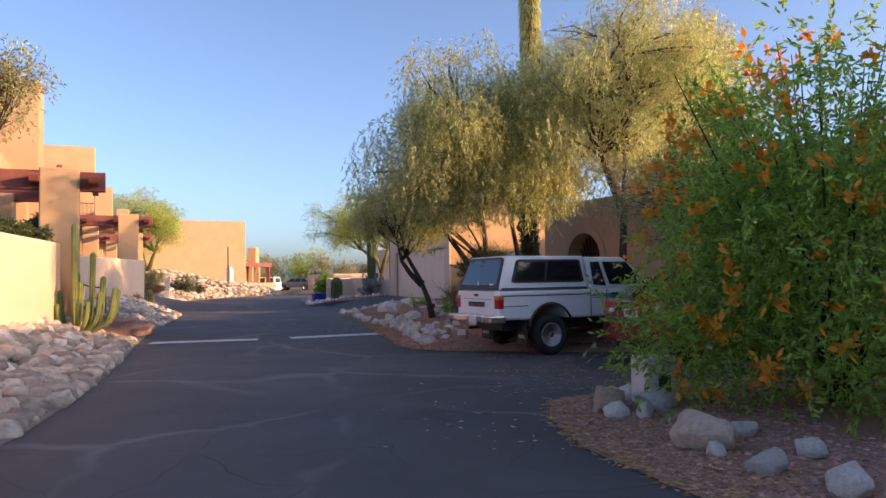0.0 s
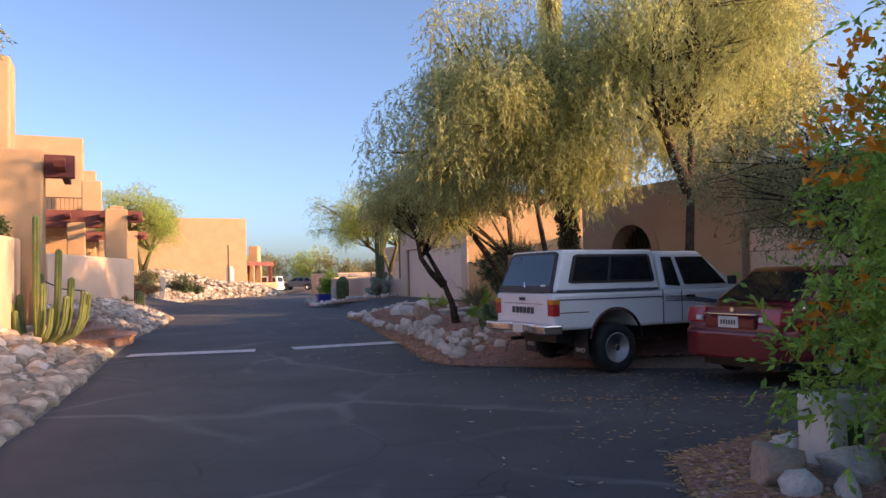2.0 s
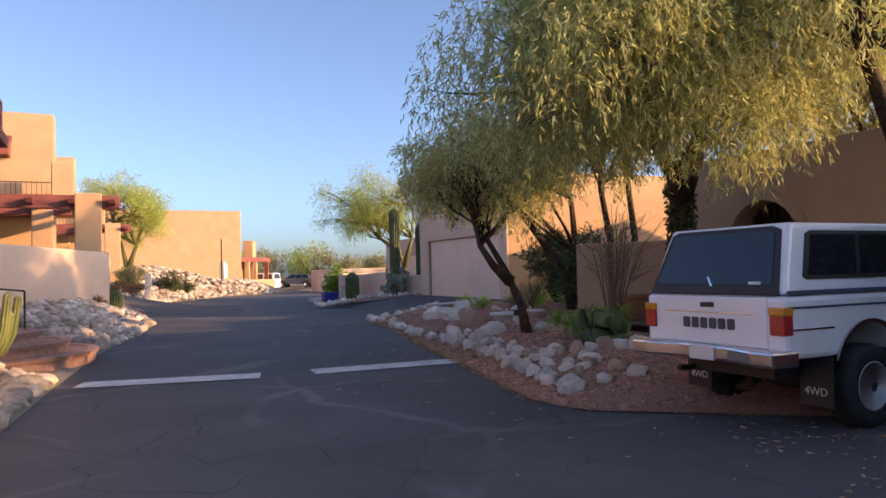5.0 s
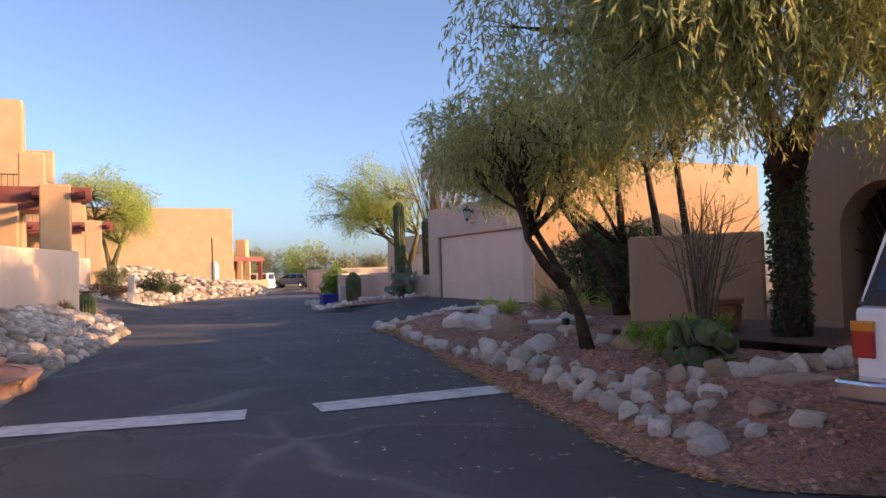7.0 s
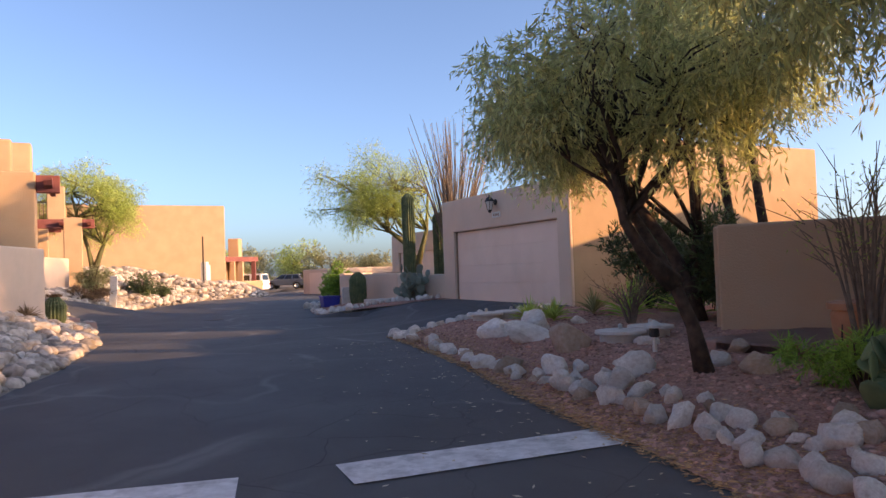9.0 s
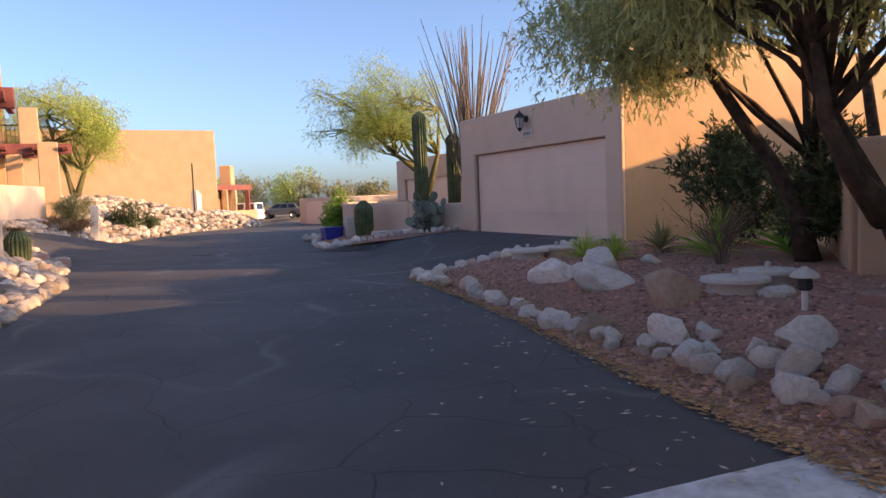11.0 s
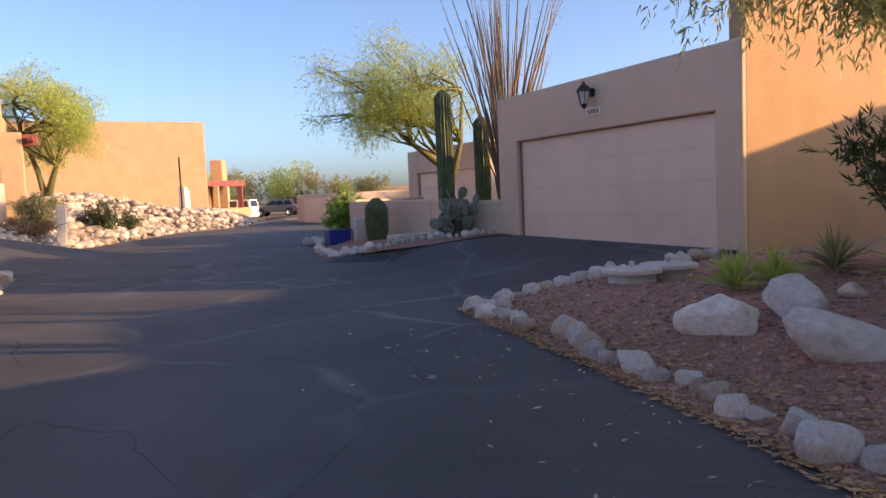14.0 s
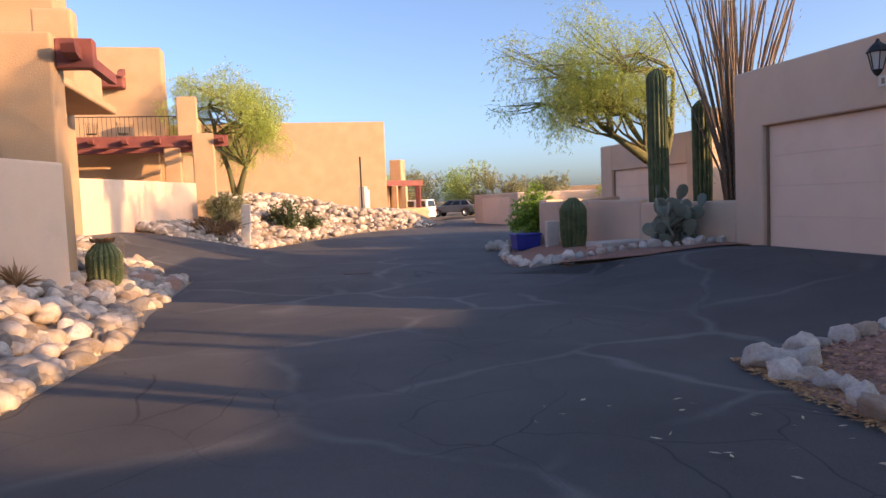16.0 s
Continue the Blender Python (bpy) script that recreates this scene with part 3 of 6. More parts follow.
def wall_lantern(m):
    ob = thing("wall_lantern", m, "black iron coach lantern with frosted panes on stucco", "lantern")
    part("back_plate", lathe([(0.0, 0), (0.09, 0), (0.09, -0.02), (0.05, -0.03)], 14, "x"), BLACK, ob, smooth=False)
    part("bracket", tube([(-0.03, 0, 0.02), (-0.12, 0, 0.1), (-0.2, 0, 0.06)], [0.018, 0.016, 0.014]), BLACK, ob)
    part("cap", lathe([(0.02, 0.2), (0.03, 0.16), (0.1, 0.1), (0.15, 0.03), (0.15, 0.015)], 6, "z", (-0.2, 0, 0)), BLACK, ob)
    part("pane", lathe([(0.115, 0.012), (0.065, -0.22)], 6, "z", (-0.2, 0, 0)), LENS_WHITE, ob, "frosted lantern glass")
    part("base", lathe([(0.075, -0.222), (0.05, -0.27), (0.015, -0.31)], 6, "z", (-0.2, 0, 0)), BLACK, ob)
    for k in range(6):
        a = 2 * math.pi * k / 6
        part("bar", tube([(-0.2 + 0.122 * math.cos(a), 0.122 * math.sin(a), 0.01), (-0.2 + 0.07 * math.cos(a), 0.07 * math.sin(a), -0.22)], [0.009, 0.009], 4), BLACK, ob)
    return ob


wall_lantern(pose(0.24, 29.75, 0, 0, 0, GRID) @ pose(-0.002, 3.45, 3.42))

# courtyard wall, the garage behind it and the added shade-casting blocks on the right
wall_run("courtyard_wall", [(-2.55, 36.15), (-4.2, 38.0)], 1.42, 0.25, STUCCO_PALE, label="low stucco courtyard wall beside the garage", category="garden wall")
wall_run("courtyard_wall", [(-4.2, 38.0), (-6.6, 41.0)], 1.5, 0.25, STUCCO_PALE, label="low stucco courtyard wall", category="garden wall")
wall_run("courtyard_wall", [(-6.6, 41.0), (-4.5, 47.0)], 1.55, 0.25, STUCCO_PALE, label="low stucco courtyard wall", category="garden wall")
garage2 = thing("garage", pose(-2.3, 42.7, 0, 0, 0, GRID), "neighbouring tan stucco garage with beige door", "garage")
part("wall", box(0, 0, -0.5, 7, 0.3, 3.35, 0.04), STUCCO_PALE, garage2)
part("wall", box(0, 5.5, -0.5, 0.4, 6.4, 3.35, 0.04), STUCCO_PALE, garage2)
part("wall", box(0, 0.3, -0.5, 0.4, 0.8, 3.345, 0.03), STUCCO_PALE, garage2)
part("lintel", box(0, 0.78, 2.45, 0.4, 5.52, 3.34, 0.02), STUCCO_PALE, garage2)
part("wall", box(0.4, 6.1, -0.5, 7, 6.4, 3.34, 0.04), STUCCO_PALE, garage2)
part("roof", box(0.3, 0.28, 3.0, 7, 6.2, 3.12), STUCCO_DARK, garage2)
part("wall", box(6.9, 0, -0.5, 7.2, 6.4, 3.6), STUCCO_PALE, garage2)
part("chimney", box(2.2, 2.6, 3.1, 3.1, 3.4, 4.25, 0.04), STUCCO, garage2)
gd = part("garage_door", box(0.14, 0.75, 0.2, 0.2, 5.55, 2.47), DOOR_PAINT, garage2, "beige panelled garage door")
for k in range(4):
    part("door_panel", box(0.105, 0.82, 0.25 + 0.55 * k, 0.145, 5.48, 0.79 + 0.55 * k, 0.006), DOOR_PAINT, gd)
part("door_trim", box(0.07, 0.79, 0.2, 0.14, 0.85, 2.46), TRIM_PAINT, gd)
part("door_trim", box(0.07, 5.45, 0.2, 0.14, 5.51, 2.46), TRIM_PAINT, gd)

# small white garage beyond the hedge
garage3 = thing("garage", pose(-9.3, 60.5, 0, 0, 0, GRID), "low pale garage beyond the hedge", "garage")
part("wall", box(0, 0, -0.5, 5, 8.5, 1.95, 0.05), STUCCO_PALE, garage3)
part("garage_door", box(-0.03, 1.2, -0.2, 0.02, 6.6, 1.7, 0.01), DOOR_PAINT, garage3)

# entry court: wall, arch, vine column
wall_run("entry_wall", [(1.3, 23.55), (3.35, 22.4)], 2.08, 0.25, STUCCO_DARK, label="brown stucco entry court wall", category="garden wall")
wall_run("entry_wall", [(1.42, 23.7), (2.6, 26.2)], 2.07, 0.25, STUCCO_DARK, label="brown stucco entry court wall return", category="garden wall")


def arched_front(m):
    """The entry front: a wall with a deep round-headed opening and an iron sunburst gate."""
    ob = thing("house", m, "brown stucco house front with arched entry and garage", "house")
    L, H, t = 11.5, 3.55, 0.45
    a0, a1, spring = 1.15, 2.55, 1.95
    pts = [(0, -0.5), (a0, -0.5), (a0, spring)]
    c, r = (a0 + a1) / 2, (a1 - a0) / 2
    pts += [(c - r * math.cos(math.pi * k / 14), spring + r * math.sin(math.pi * k / 14)) for k in range(1, 14)]
    pts += [(a1, spring), (a1, -0.5), (5.0, -0.5), (5.0, 2.5), (10.0, 2.5), (10.0, -0.5), (L, -0.5), (L, H), (0, H)]
    part("wall", prism(pts, 0.0, t, "y", 0.0), STUCCO_DARK, ob)
    rim = bmesh.new()
    ring = [(c - (r + d) * math.cos(math.pi * k / 14), spring + (r + d) * math.sin(math.pi * k / 14)) for d, ks in ((0.0, range(15)), (0.2, range(14, -1, -1))) for k in ks]
    part("arch_trim", prism([(a0, -0.3)] + ring[:15] + [(a1, -0.3), (a1 + 0.2, -0.3)] + ring[15:] + [(a0 - 0.2, -0.3)], -0.05, 0.0, "y", bm=rim), STUCCO_DARK, ob)
    gate = part("gate", box(a0, 0.3, 0.3, a1, 0.33, 0.36), IRON, ob, "dark iron sunburst entry gate")
    for k in range(1, 10):
        x = a0 + (a1 - a0) * k / 10
        part("bar", tube([(x, 0.31, 0.3), (x, 0.31, 1.3)], [0.012, 0.012], 5), IRON, gate)
    for k in range(13):
        an = math.pi * (k + 0.5) / 13
        part("ray", tube([(c, 0.31, 1.3), (c - 1.0 * r * math.cos(an), 0.31, 1.3 + 0.1 + (spring + r - 1.4) * math.sin(an) ** 0.7)], [0.012, 0.012], 5), IRON, gate)
    part("wall", box(a0 - 0.6, 2.2, -0.5, a1 + 0.6, 2.35, 3.3), STUCCO_DARK, ob)
    gdoor = part("garage_door", box(5.0, 0.2, -0.1, 10.0, 0.25, 2.5), STUCCO_DARK, ob, "tan sectional garage door")
    for k in range(4):
        part("door_panel", box(5.06, 0.165, 0.12 + 0.59 * k, 9.94, 0.2, 0.69 + 0.59 * k, 0.008), DOOR_PAINT, gdoor)
    part("roof", box(0.1, t, H - 0.45, L - 0.1, 9, H - 0.3), STUCCO_DARK, ob)
    part("wall", box(0, t, -0.5, 0.3, 9, H - 0.002), STUCCO_DARK, ob)
    part("wall", box(L - 0.3, t, -0.5, L, 9, H - 0.002), STUCCO_DARK, ob)
    # taller back block, added behind the roofline to lengthen the shadow over the lane
    part("wall", box(0, 7.6, -0.5, L, 9.3, 4.9, 0.05), STUCCO_DARK, ob)
    return ob


arched_front(pose(3.05, 21.4, 0, 0, 0, -62.5))
# unseen block added behind the entry court to shade the lane and garage wall
court_shade_block = thing("house", pose(9.6, 24.6, 0, 0, 0, 3), "unseen plain stucco block that shades the entry court and lane", "house")
part("wall", box(0, 0, -0.5, 6, 6.2, 4.35, 0.06), STUCCO_DARK, court_shade_block)
# taller unseen block added behind the parking bays to shade road and bank
bank_shade_block = thing("house", pose(13.6, 0.6, 0, 0, 0, 3), "unseen plain stucco block that shades the near road and bank", "house")
part("wall", box(0, 0, -0.5, 6, 10.6, 6.0, 0.06), STUCCO, bank_shade_block)
# unseen block added on the same side, behind the walker, to shade the lane
lane_shade_block = thing("house", pose(8.6, -22, 0, 0, 0, 3), "unseen plain stucco block that shades the near lane", "house")
part("wall", box(0, 0, -0.5, 9, 24.5, 5.8, 0.06), STUCCO, lane_shade_block)


# ---- plants ----
def leaves_mesh(name, pos, direction, length, width, material, parent, label="", rng=None):
    """Many narrow leaves, each a bent pair of faces, as one mesh."""
    rng = rng or np.random.default_rng(5)
    n = len(pos)
    d = direction / np.linalg.norm(direction, axis=1, keepdims=True)
    side = np.cross(d, rng.normal(size=(n, 3)))
    side /= np.linalg.norm(side, axis=1, keepdims=True) + 1e-9
    ln = (length * rng.uniform(0.6, 1.3, n))[:, None]
    wd = (width * rng.uniform(0.7, 1.2, n))[:, None]
    mid = pos + d * ln * 0.45
    verts = np.stack([pos, mid + side * wd * 0.5, pos + d * ln, mid - side * wd * 0.5], 1).reshape(-1, 3)
    me = bpy.data.meshes.new(name)
    me.vertices.add(4 * n), me.loops.add(4 * n), me.polygons.add(n)
    me.vertices.foreach_set("co", verts.astype(np.float32).ravel())
    me.loops.foreach_set("vertex_index", np.arange(4 * n, dtype=np.int32))
    me.polygons.foreach_set("loop_start", np.arange(0, 4 * n, 4, dtype=np.int32))
    me.polygons.foreach_set("loop_total", np.full(n, 4, dtype=np.int32))
    me.update(calc_edges=True)
    me.materials.append(material)
    ob = new(name, me)
    ob.parent = parent
    if label:
        ob["label"] = label
    return ob


def clumps(rng, blobs, count):
    """Anchor points spread over a list of blobs (centre, radii), denser towards their skins, with gaps."""
    vol = np.array([r[0] * r[1] * r[2] for _, r in blobs]) ** 0.75
    pick = rng.choice(len(blobs), count, p=vol / vol.sum())
    v = rng.normal(size=(count, 3))
    v /= np.linalg.norm(v, axis=1, keepdims=True)
    v *= (rng.uniform(0.12, 1, count) ** 0.42)[:, None]
    c = np.array([b[0] for b in blobs])[pick]
    r = np.array([b[1] for b in blobs])[pick]
    return c + v * r


def twigs(rng, anchors, per, droop, reach, spread):
    """Leaf places and directions along short twigs that start at the anchors and droop."""
    n = len(anchors)
    out = rng.normal(size=(n, 3)) * spread
    out[:, 2] -= droop
    out /= np.linalg.norm(out, axis=1, keepdims=True)
    t = rng.uniform(0, 1, (n, per))[:, :, None]
    bend = np.array([0, 0, -droop * 0.5])
    pos = anchors[:, None] + out[:, None] * t * reach + bend * (t ** 2) * reach * 0.6
    d = out[:, None] + bend * t + rng.normal(size=(n, per, 3)) * 0.55
    return pos.reshape(-1, 3), d.reshape(-1, 3)


def tree(base, blobs, trunks, label, seed, leaf_material, bark=BARK, leaf=(0.13, 0.022), anchors=1500, per=16, droop=0.9, reach=0.5, limbs=26, trunk_r=0.12, group=""):
    """Trunks (lists of points from the ground), limbs to the blobs of the crown, and narrow leaves on drooping twigs."""
    rng = np.random.default_rng(seed)
    ob = thing("tree", pose(*base), label, "tree", group)
    b = np.array(base)
    for tr in trunks:
        pts = [Vector(p) for p in tr]
        k = len(pts)
        bm = tube(pts, [trunk_r * (1 - 0.6 * i / (k - 1)) * (1.35 if i == 0 else 1) for i in range(k)], 9)
        part("trunk", bm, bark, ob, smooth=True)
    tops = [Vector(tr[-1]) for tr in trunks] + [Vector(tr[-2]) for tr in trunks]
    for i in range(limbs):
        s = tops[i % len(tops)]
        c, r = blobs[i % len(blobs)]
        e = Vector(np.array(c) + np.clip(rng.normal(size=3), -1, 1) * np.array(r) * 0.4)
        m = s.lerp(e, 0.5) + Vector(rng.normal(size=3) * 0.18) + Vector((0, 0, 0.15))
        q = s.lerp(m, 0.5) + Vector(rng.normal(size=3) * 0.08)
        limb = bmesh.new()
        tube([s, q, m, m.lerp(e, 0.6) + Vector(rng.normal(size=3) * 0.08), e], [trunk_r * 0.36, trunk_r * 0.28, trunk_r * 0.2, trunk_r * 0.12, 0.006], 5, limb)
        for j in range(3):
            f = e + Vector(np.clip(rng.normal(size=3), -1.2, 1.2) * np.array(r) * 0.4)
            tube([m, m.lerp(f, 0.5) + Vector(rng.normal(size=3) * 0.1), f], [trunk_r * 0.13, 0.012, 0.004], 4, limb)
        part("limb", limb, bark, ob, smooth=True)
    pos, d = twigs(rng, clumps(rng, blobs, anchors), per, droop, reach, 0.7)
    leaves_mesh("crown", pos, d, leaf[0], leaf[1], leaf_material, ob, rng=rng)
    return ob


def blob_ring(rng_seed, centre, radii, n, size):
    """An uneven crown: n small blobs scattered through one large shape."""
    rng = np.random.default_rng(rng_seed)
    v = rng.normal(size=(n, 3))
    v /= np.linalg.norm(v, axis=1, keepdims=True)
    v *= rng.uniform(0.35, 0.95, (n, 1))
    s = rng.uniform(0.65, 1.35, n)
    return [(np.array(centre) + v[i] * np.array(radii), np.array((size, size, size * 0.8)) * s[i]) for i in range(n)]


G = height
# leaning willow in the gravel bed
z = G(-0.3, 20.1)
tree((-0.3, 20.1, z), blob_ring(3, (-0.65, 0.0, 3.15), (2.0, 1.6, 1.05), 30, 0.46), [[(0, 0, -0.1), (-0.12, 0, 0.5), (-0.36, 0.02, 1.1), (-0.72, 0.05, 1.75), (-0.9, 0.1, 2.5)], [(-0.3, 0.02, 0.95), (-0.62, -0.1, 1.25), (-0.85, -0.2, 1.6), (-0.95, -0.25, 2.1)]],
     "leaning willow-leaved tree with dark trunk in gravel bed", 11, LEAF_WILLOW, trunk_r=0.088, anchors=2100, per=15, leaf=(0.10, 0.02), reach=0.4)
# forked willow behind it
z = G(1.45, 24.9)
tree((1.45, 24.9, z), blob_ring(4, (-1.9, -0.3, 3.75), (2.2, 1.7, 1.15), 24, 0.62), [[(0, 0, -0.1), (-0.15, 0, 0.7), (-0.5, 0, 1.35), (-0.95, 0, 2.0), (-1.4, -0.1, 2.6), (-1.9, -0.2, 3.3)], [(-0.1, 0, 0.5), (0.1, 0.1, 1.4), (0.0, 0.1, 2.8)]],
     "forked willow-leaved tree with dark bent trunk", 12, LEAF_WILLOW, trunk_r=0.14, anchors=3000, per=15, leaf=(0.10, 0.019))
# big willow by the entry, trunk wrapped in ivy
z = G(2.35, 19.5)
big = tree((2.35, 19.5, z), blob_ring(5, (-1.5, -2.9, 4.65), (2.9, 2.6, 2.0), 60, 0.72) + blob_ring(55, (-0.7, -2.9, 3.15), (1.7, 1.1, 0.6), 14, 0.5), [[(0, 0, -0.1), (0, 0, 1.2), (-0.1, -0.1, 2.6), (-0.9, -1.0, 3.5), (-1.7, -2.0, 4.3)], [(-0.1, -0.1, 2.3), (0.2, -0.6, 3.3), (0.3, -1.2, 4.4)]],
     "large drooping willow-leaved tree with ivy-wrapped trunk", 13, LEAF_WILLOW, trunk_r=0.2, anchors=6600, per=16, leaf=(0.12, 0.02), reach=0.6, droop=1.2, limbs=44)
rng = np.random.default_rng(44)
an = rng.uniform(0, 2 * math.pi, 5200)
rr = rng.uniform(0.12, 0.26, 5200)
leaves_mesh("ivy", np.stack([rr * np.cos(an), rr * np.sin(an), rng.uniform(0.05, 2.9, 5200)], 1), rng.normal(size=(5200, 3)) + np.array([0, 0, -0.6]), 0.08, 0.05, LEAF_DARK, big, "dark ivy on the trunk", rng)
# tall willow by the parked cars
z = G(4.1, 16.2)
tree((4.1, 16.2, z), blob_ring(6, (0.0, 0.2, 5.7), (2.7, 2.6, 2.2), 56, 0.68), [[(0, 0, -0.1), (-0.05, 0, 1.3), (0.02, 0, 2.6), (0.1, 0.1, 3.8), (0.3, 0.2, 5.2)], [(0.0, 0, 2.6), (-0.5, -0.1, 3.8), (-0.8, -0.2, 5.0)]],
     "tall willow-leaved tree with slender dark trunk", 14, LEAF_WILLOW, trunk_r=0.105, anchors=5200, per=16, leaf=(0.11, 0.018), reach=0.6, droop=1.1, limbs=40)
# sparse grey shrub tree by the red car
z = G(6.2, 12.5)
tree((6.2, 12.9, z), blob_ring(7, (-0.9, -0.2, 2.8), (2.3, 1.9, 1.1), 30, 0.6), [[(0, 0, -0.1), (-0.2, 0, 0.9), (-0.6, 0.1, 1.7), (-1.2, 0.1, 2.3)], [(0, 0, 0.3), (0.3, 0.1, 1.3), (0.6, 0.2, 2.5)]],
     "sparse grey-green shrubby tree over the parked cars", 15, LEAF_OLIVE, trunk_r=0.08, anchors=3000, per=12, leaf=(0.07, 0.018), droop=0.3, reach=0.4, limbs=60)
# conifer-like tall tree and further crowns behind the roofs
z = 0.4
tree((6.6, 20.5, z), blob_ring(8, (0, 0, 6.0), (2.8, 3.0, 2.4), 56, 0.66), [[(0, 0, -0.3), (0, 0, 3), (0.1, 0, 6.2)]],
     "tall yellow-green tree behind the house", 16, LEAF_WILLOW, trunk_r=0.16, anchors=5000, per=14, leaf=(0.15, 0.03), droop=0.9)
tree((3.1, 26.5, 0.5), blob_ring(9, (0, 0, 5.9), (2.5, 2.4, 2.4), 44, 0.6), [[(0, 0, -0.3), (-0.3, 0, 1.6), (-0.6, -0.2, 3.2), (-0.4, -0.2, 5.0)], [(0, 0, 0.4), (0.4, 0.2, 1.8), (0.3, 0.4, 3.4), (0.5, 0.5, 5.2)]],
     "willow-leaved tree beside the garage wall", 17, LEAF_WILLOW, trunk_r=0.12, anchors=4600, per=14, leaf=(0.13, 0.024))
# palo verde in the courtyard
tree((-3.3, 41.6, 0.6), blob_ring(10, (-1.9, 0.2, 4.5), (2.9, 2.3, 1.9), 30, 0.68), [[(0, 0, -0.3), (-0.3, 0, 1.2), (-0.6, 0, 2.2), (-1.1, 0.1, 3.2)], [(-0.5, 0, 1.9), (-1.4, 0, 2.6), (-2.0, 0.1, 3.2)], [(-0.3, 0, 1.2), (0.1, 0.2, 2.6), (0.2, 0.3, 4.2)]],
     "airy palo verde tree behind the courtyard wall", 18, LEAF_PALO, BARK_GREEN, trunk_r=0.11, anchors=4600, per=16, leaf=(0.09, 0.013), droop=0.5, reach=0.5, limbs=60)
# mesquite by the second house
tree((-22.3, 54.2, G(-22.3, 54.2)), blob_ring(11, (-0.3, 0, 4.1), (4.6, 2.8, 2.9), 38, 0.8), [[(0, 0, -0.5), (-0.4, 0, 1.4), (-1.0, 0, 3.2), (-1.3, 0, 4.6)], [(0, 0, 0.2), (0.5, 0, 1.6), (1.0, 0.1, 3.4)]],
     "bright green palo verde on the rocky bank", 19, LEAF_PALO, BARK_GREEN, trunk_r=0.14, anchors=4600, per=16, leaf=(0.12, 0.022), droop=0.4, reach=0.5, limbs=50)
# tree over the first garden wall
tree((-9.6, 13.2, 0.9), blob_ring(12, (0.9, 0.0, 4.3), (1.0, 1.0, 0.9), 10, 0.5), [[(0, 0, -0.3), (0.2, 0, 1.8), (0.6, 0, 3.6)]],
     "small olive-leaved tree behind the garden wall", 20, LEAF_OLIVE, trunk_r=0.08, anchors=1100, per=14, leaf=(0.09, 0.025), droop=0.3)
# shaggy palm trunk far behind the roofs
ob = thing("palm_tree", pose(4.6, 36, 0.5), "tall shaggy palm trunk behind the houses", "palm")
part("trunk", tube([(0, 0, -0.5), (0.05, 0, 6), (0.0, 0.1, 17.5)], [0.34, 0.3, 0.28], 10), BARK, ob, smooth=True)
rng = np.random.default_rng(77)
an = rng.uniform(0, 2 * math.pi, 4500)
leaves_mesh("skirt", np.stack([0.36 * np.cos(an), 0.36 * np.sin(an), rng.uniform(8, 17.5, 4500)], 1), np.stack([np.cos(an) * 0.5, np.sin(an) * 0.5, -np.ones(4500)], 1), 0.5, 0.05, LEAF_WILLOW, ob, "hanging dry fronds", rng)
leaves_mesh("crown", np.tile(np.array([[0, 0.1, 17.5]]), (500, 1)), rng.normal(size=(500, 3)) * np.array([1, 1, 0.6]), 1.5, 0.08, LEAF_OLIVE, ob, "", rng)
# trees that close the far end of the lane
for k, (x, y, r, h) in enumerate(((-22.5, 92, 2.6, 4.6), (-18.0, 94, 3.2, 5.4), (-14.2, 92, 2.7, 4.9), (-26.5, 96, 3.0, 5.0), (-10.2, 98, 2.8, 4.5), (-30, 88, 3.0, 5.4), (0.5, 62, 2.2, 4.2), (-3.0, 60, 1.8, 3.4))):
    tree((x, y, -0.2), blob_ring(30 + k, (0, 0, h * 0.6), (r, r, h * 0.4), 14, r * 0.42), [[(0, 0, -0.3), (0.1, 0, h * 0.25), (0.3, 0, h * 0.55)]],
         "rounded desert tree at the end of the lane", 40 + k, (LEAF_OLIVE, LEAF_PALO)[k % 2], trunk_r=0.14, anchors=900, per=12, leaf=(0.2, 0.06), droop=0.4, limbs=14, group="trees at the end of the lane")


def shrub(base, radii, label, seed, material, leaf=(0.06, 0.025), anchors=500, per=12, stems=10, category="shrub", droop=0.1, lean=(0, 0), group="", low=1.0):
    rng = np.random.default_rng(seed)
    ob = thing("shrub", pose(*base), label, category, group)
    for k in range(stems):
        st = bmesh.new()
        e = Vector((rng.normal() * radii[0] * 0.5 + lean[0], rng.normal() * radii[1] * 0.5 + lean[1], radii[2] * rng.uniform(1.1, 1.9)))
        tube([(0, 0, -0.05), e * 0.5 + Vector((rng.normal() * 0.05, rng.normal() * 0.05, 0.05)), e], [0.022, 0.014, 0.005], 5, st)
        part("stem", st, BARK, ob)
    blobs = blob_ring(seed, (lean[0], lean[1], radii[2] * low), radii, 14 if low == 1.0 else 40, min(radii) * 0.42)
    pos, d = twigs(rng, clumps(rng, blobs, anchors), per, droop, min(radii) * 0.35, 0.8)
    keep = pos[:, 2] > 0.02
    leaves_mesh("foliage", pos[keep], d[keep], leaf[0], leaf[1], material, ob, rng=rng)
    return ob


# flowering bush over the near bed
bush = shrub((4.0, 7.4, G(4.0, 7.4)), (1.9, 1.7, 2.1), "large green bush covered in orange trumpet flowers", 61, LEAF_GREEN, (0.085, 0.03), 4400, 15, 26, "bush", 0.25, low=0.78)
rng = np.random.default_rng(62)
n = 200
v = rng.normal(size=(n, 3)); v /= np.linalg.norm(v, axis=1, keepdims=True)
v[:, 0] = -np.abs(v[:, 0]) * np.where(rng.uniform(size=n) < 0.75, 1, -1)
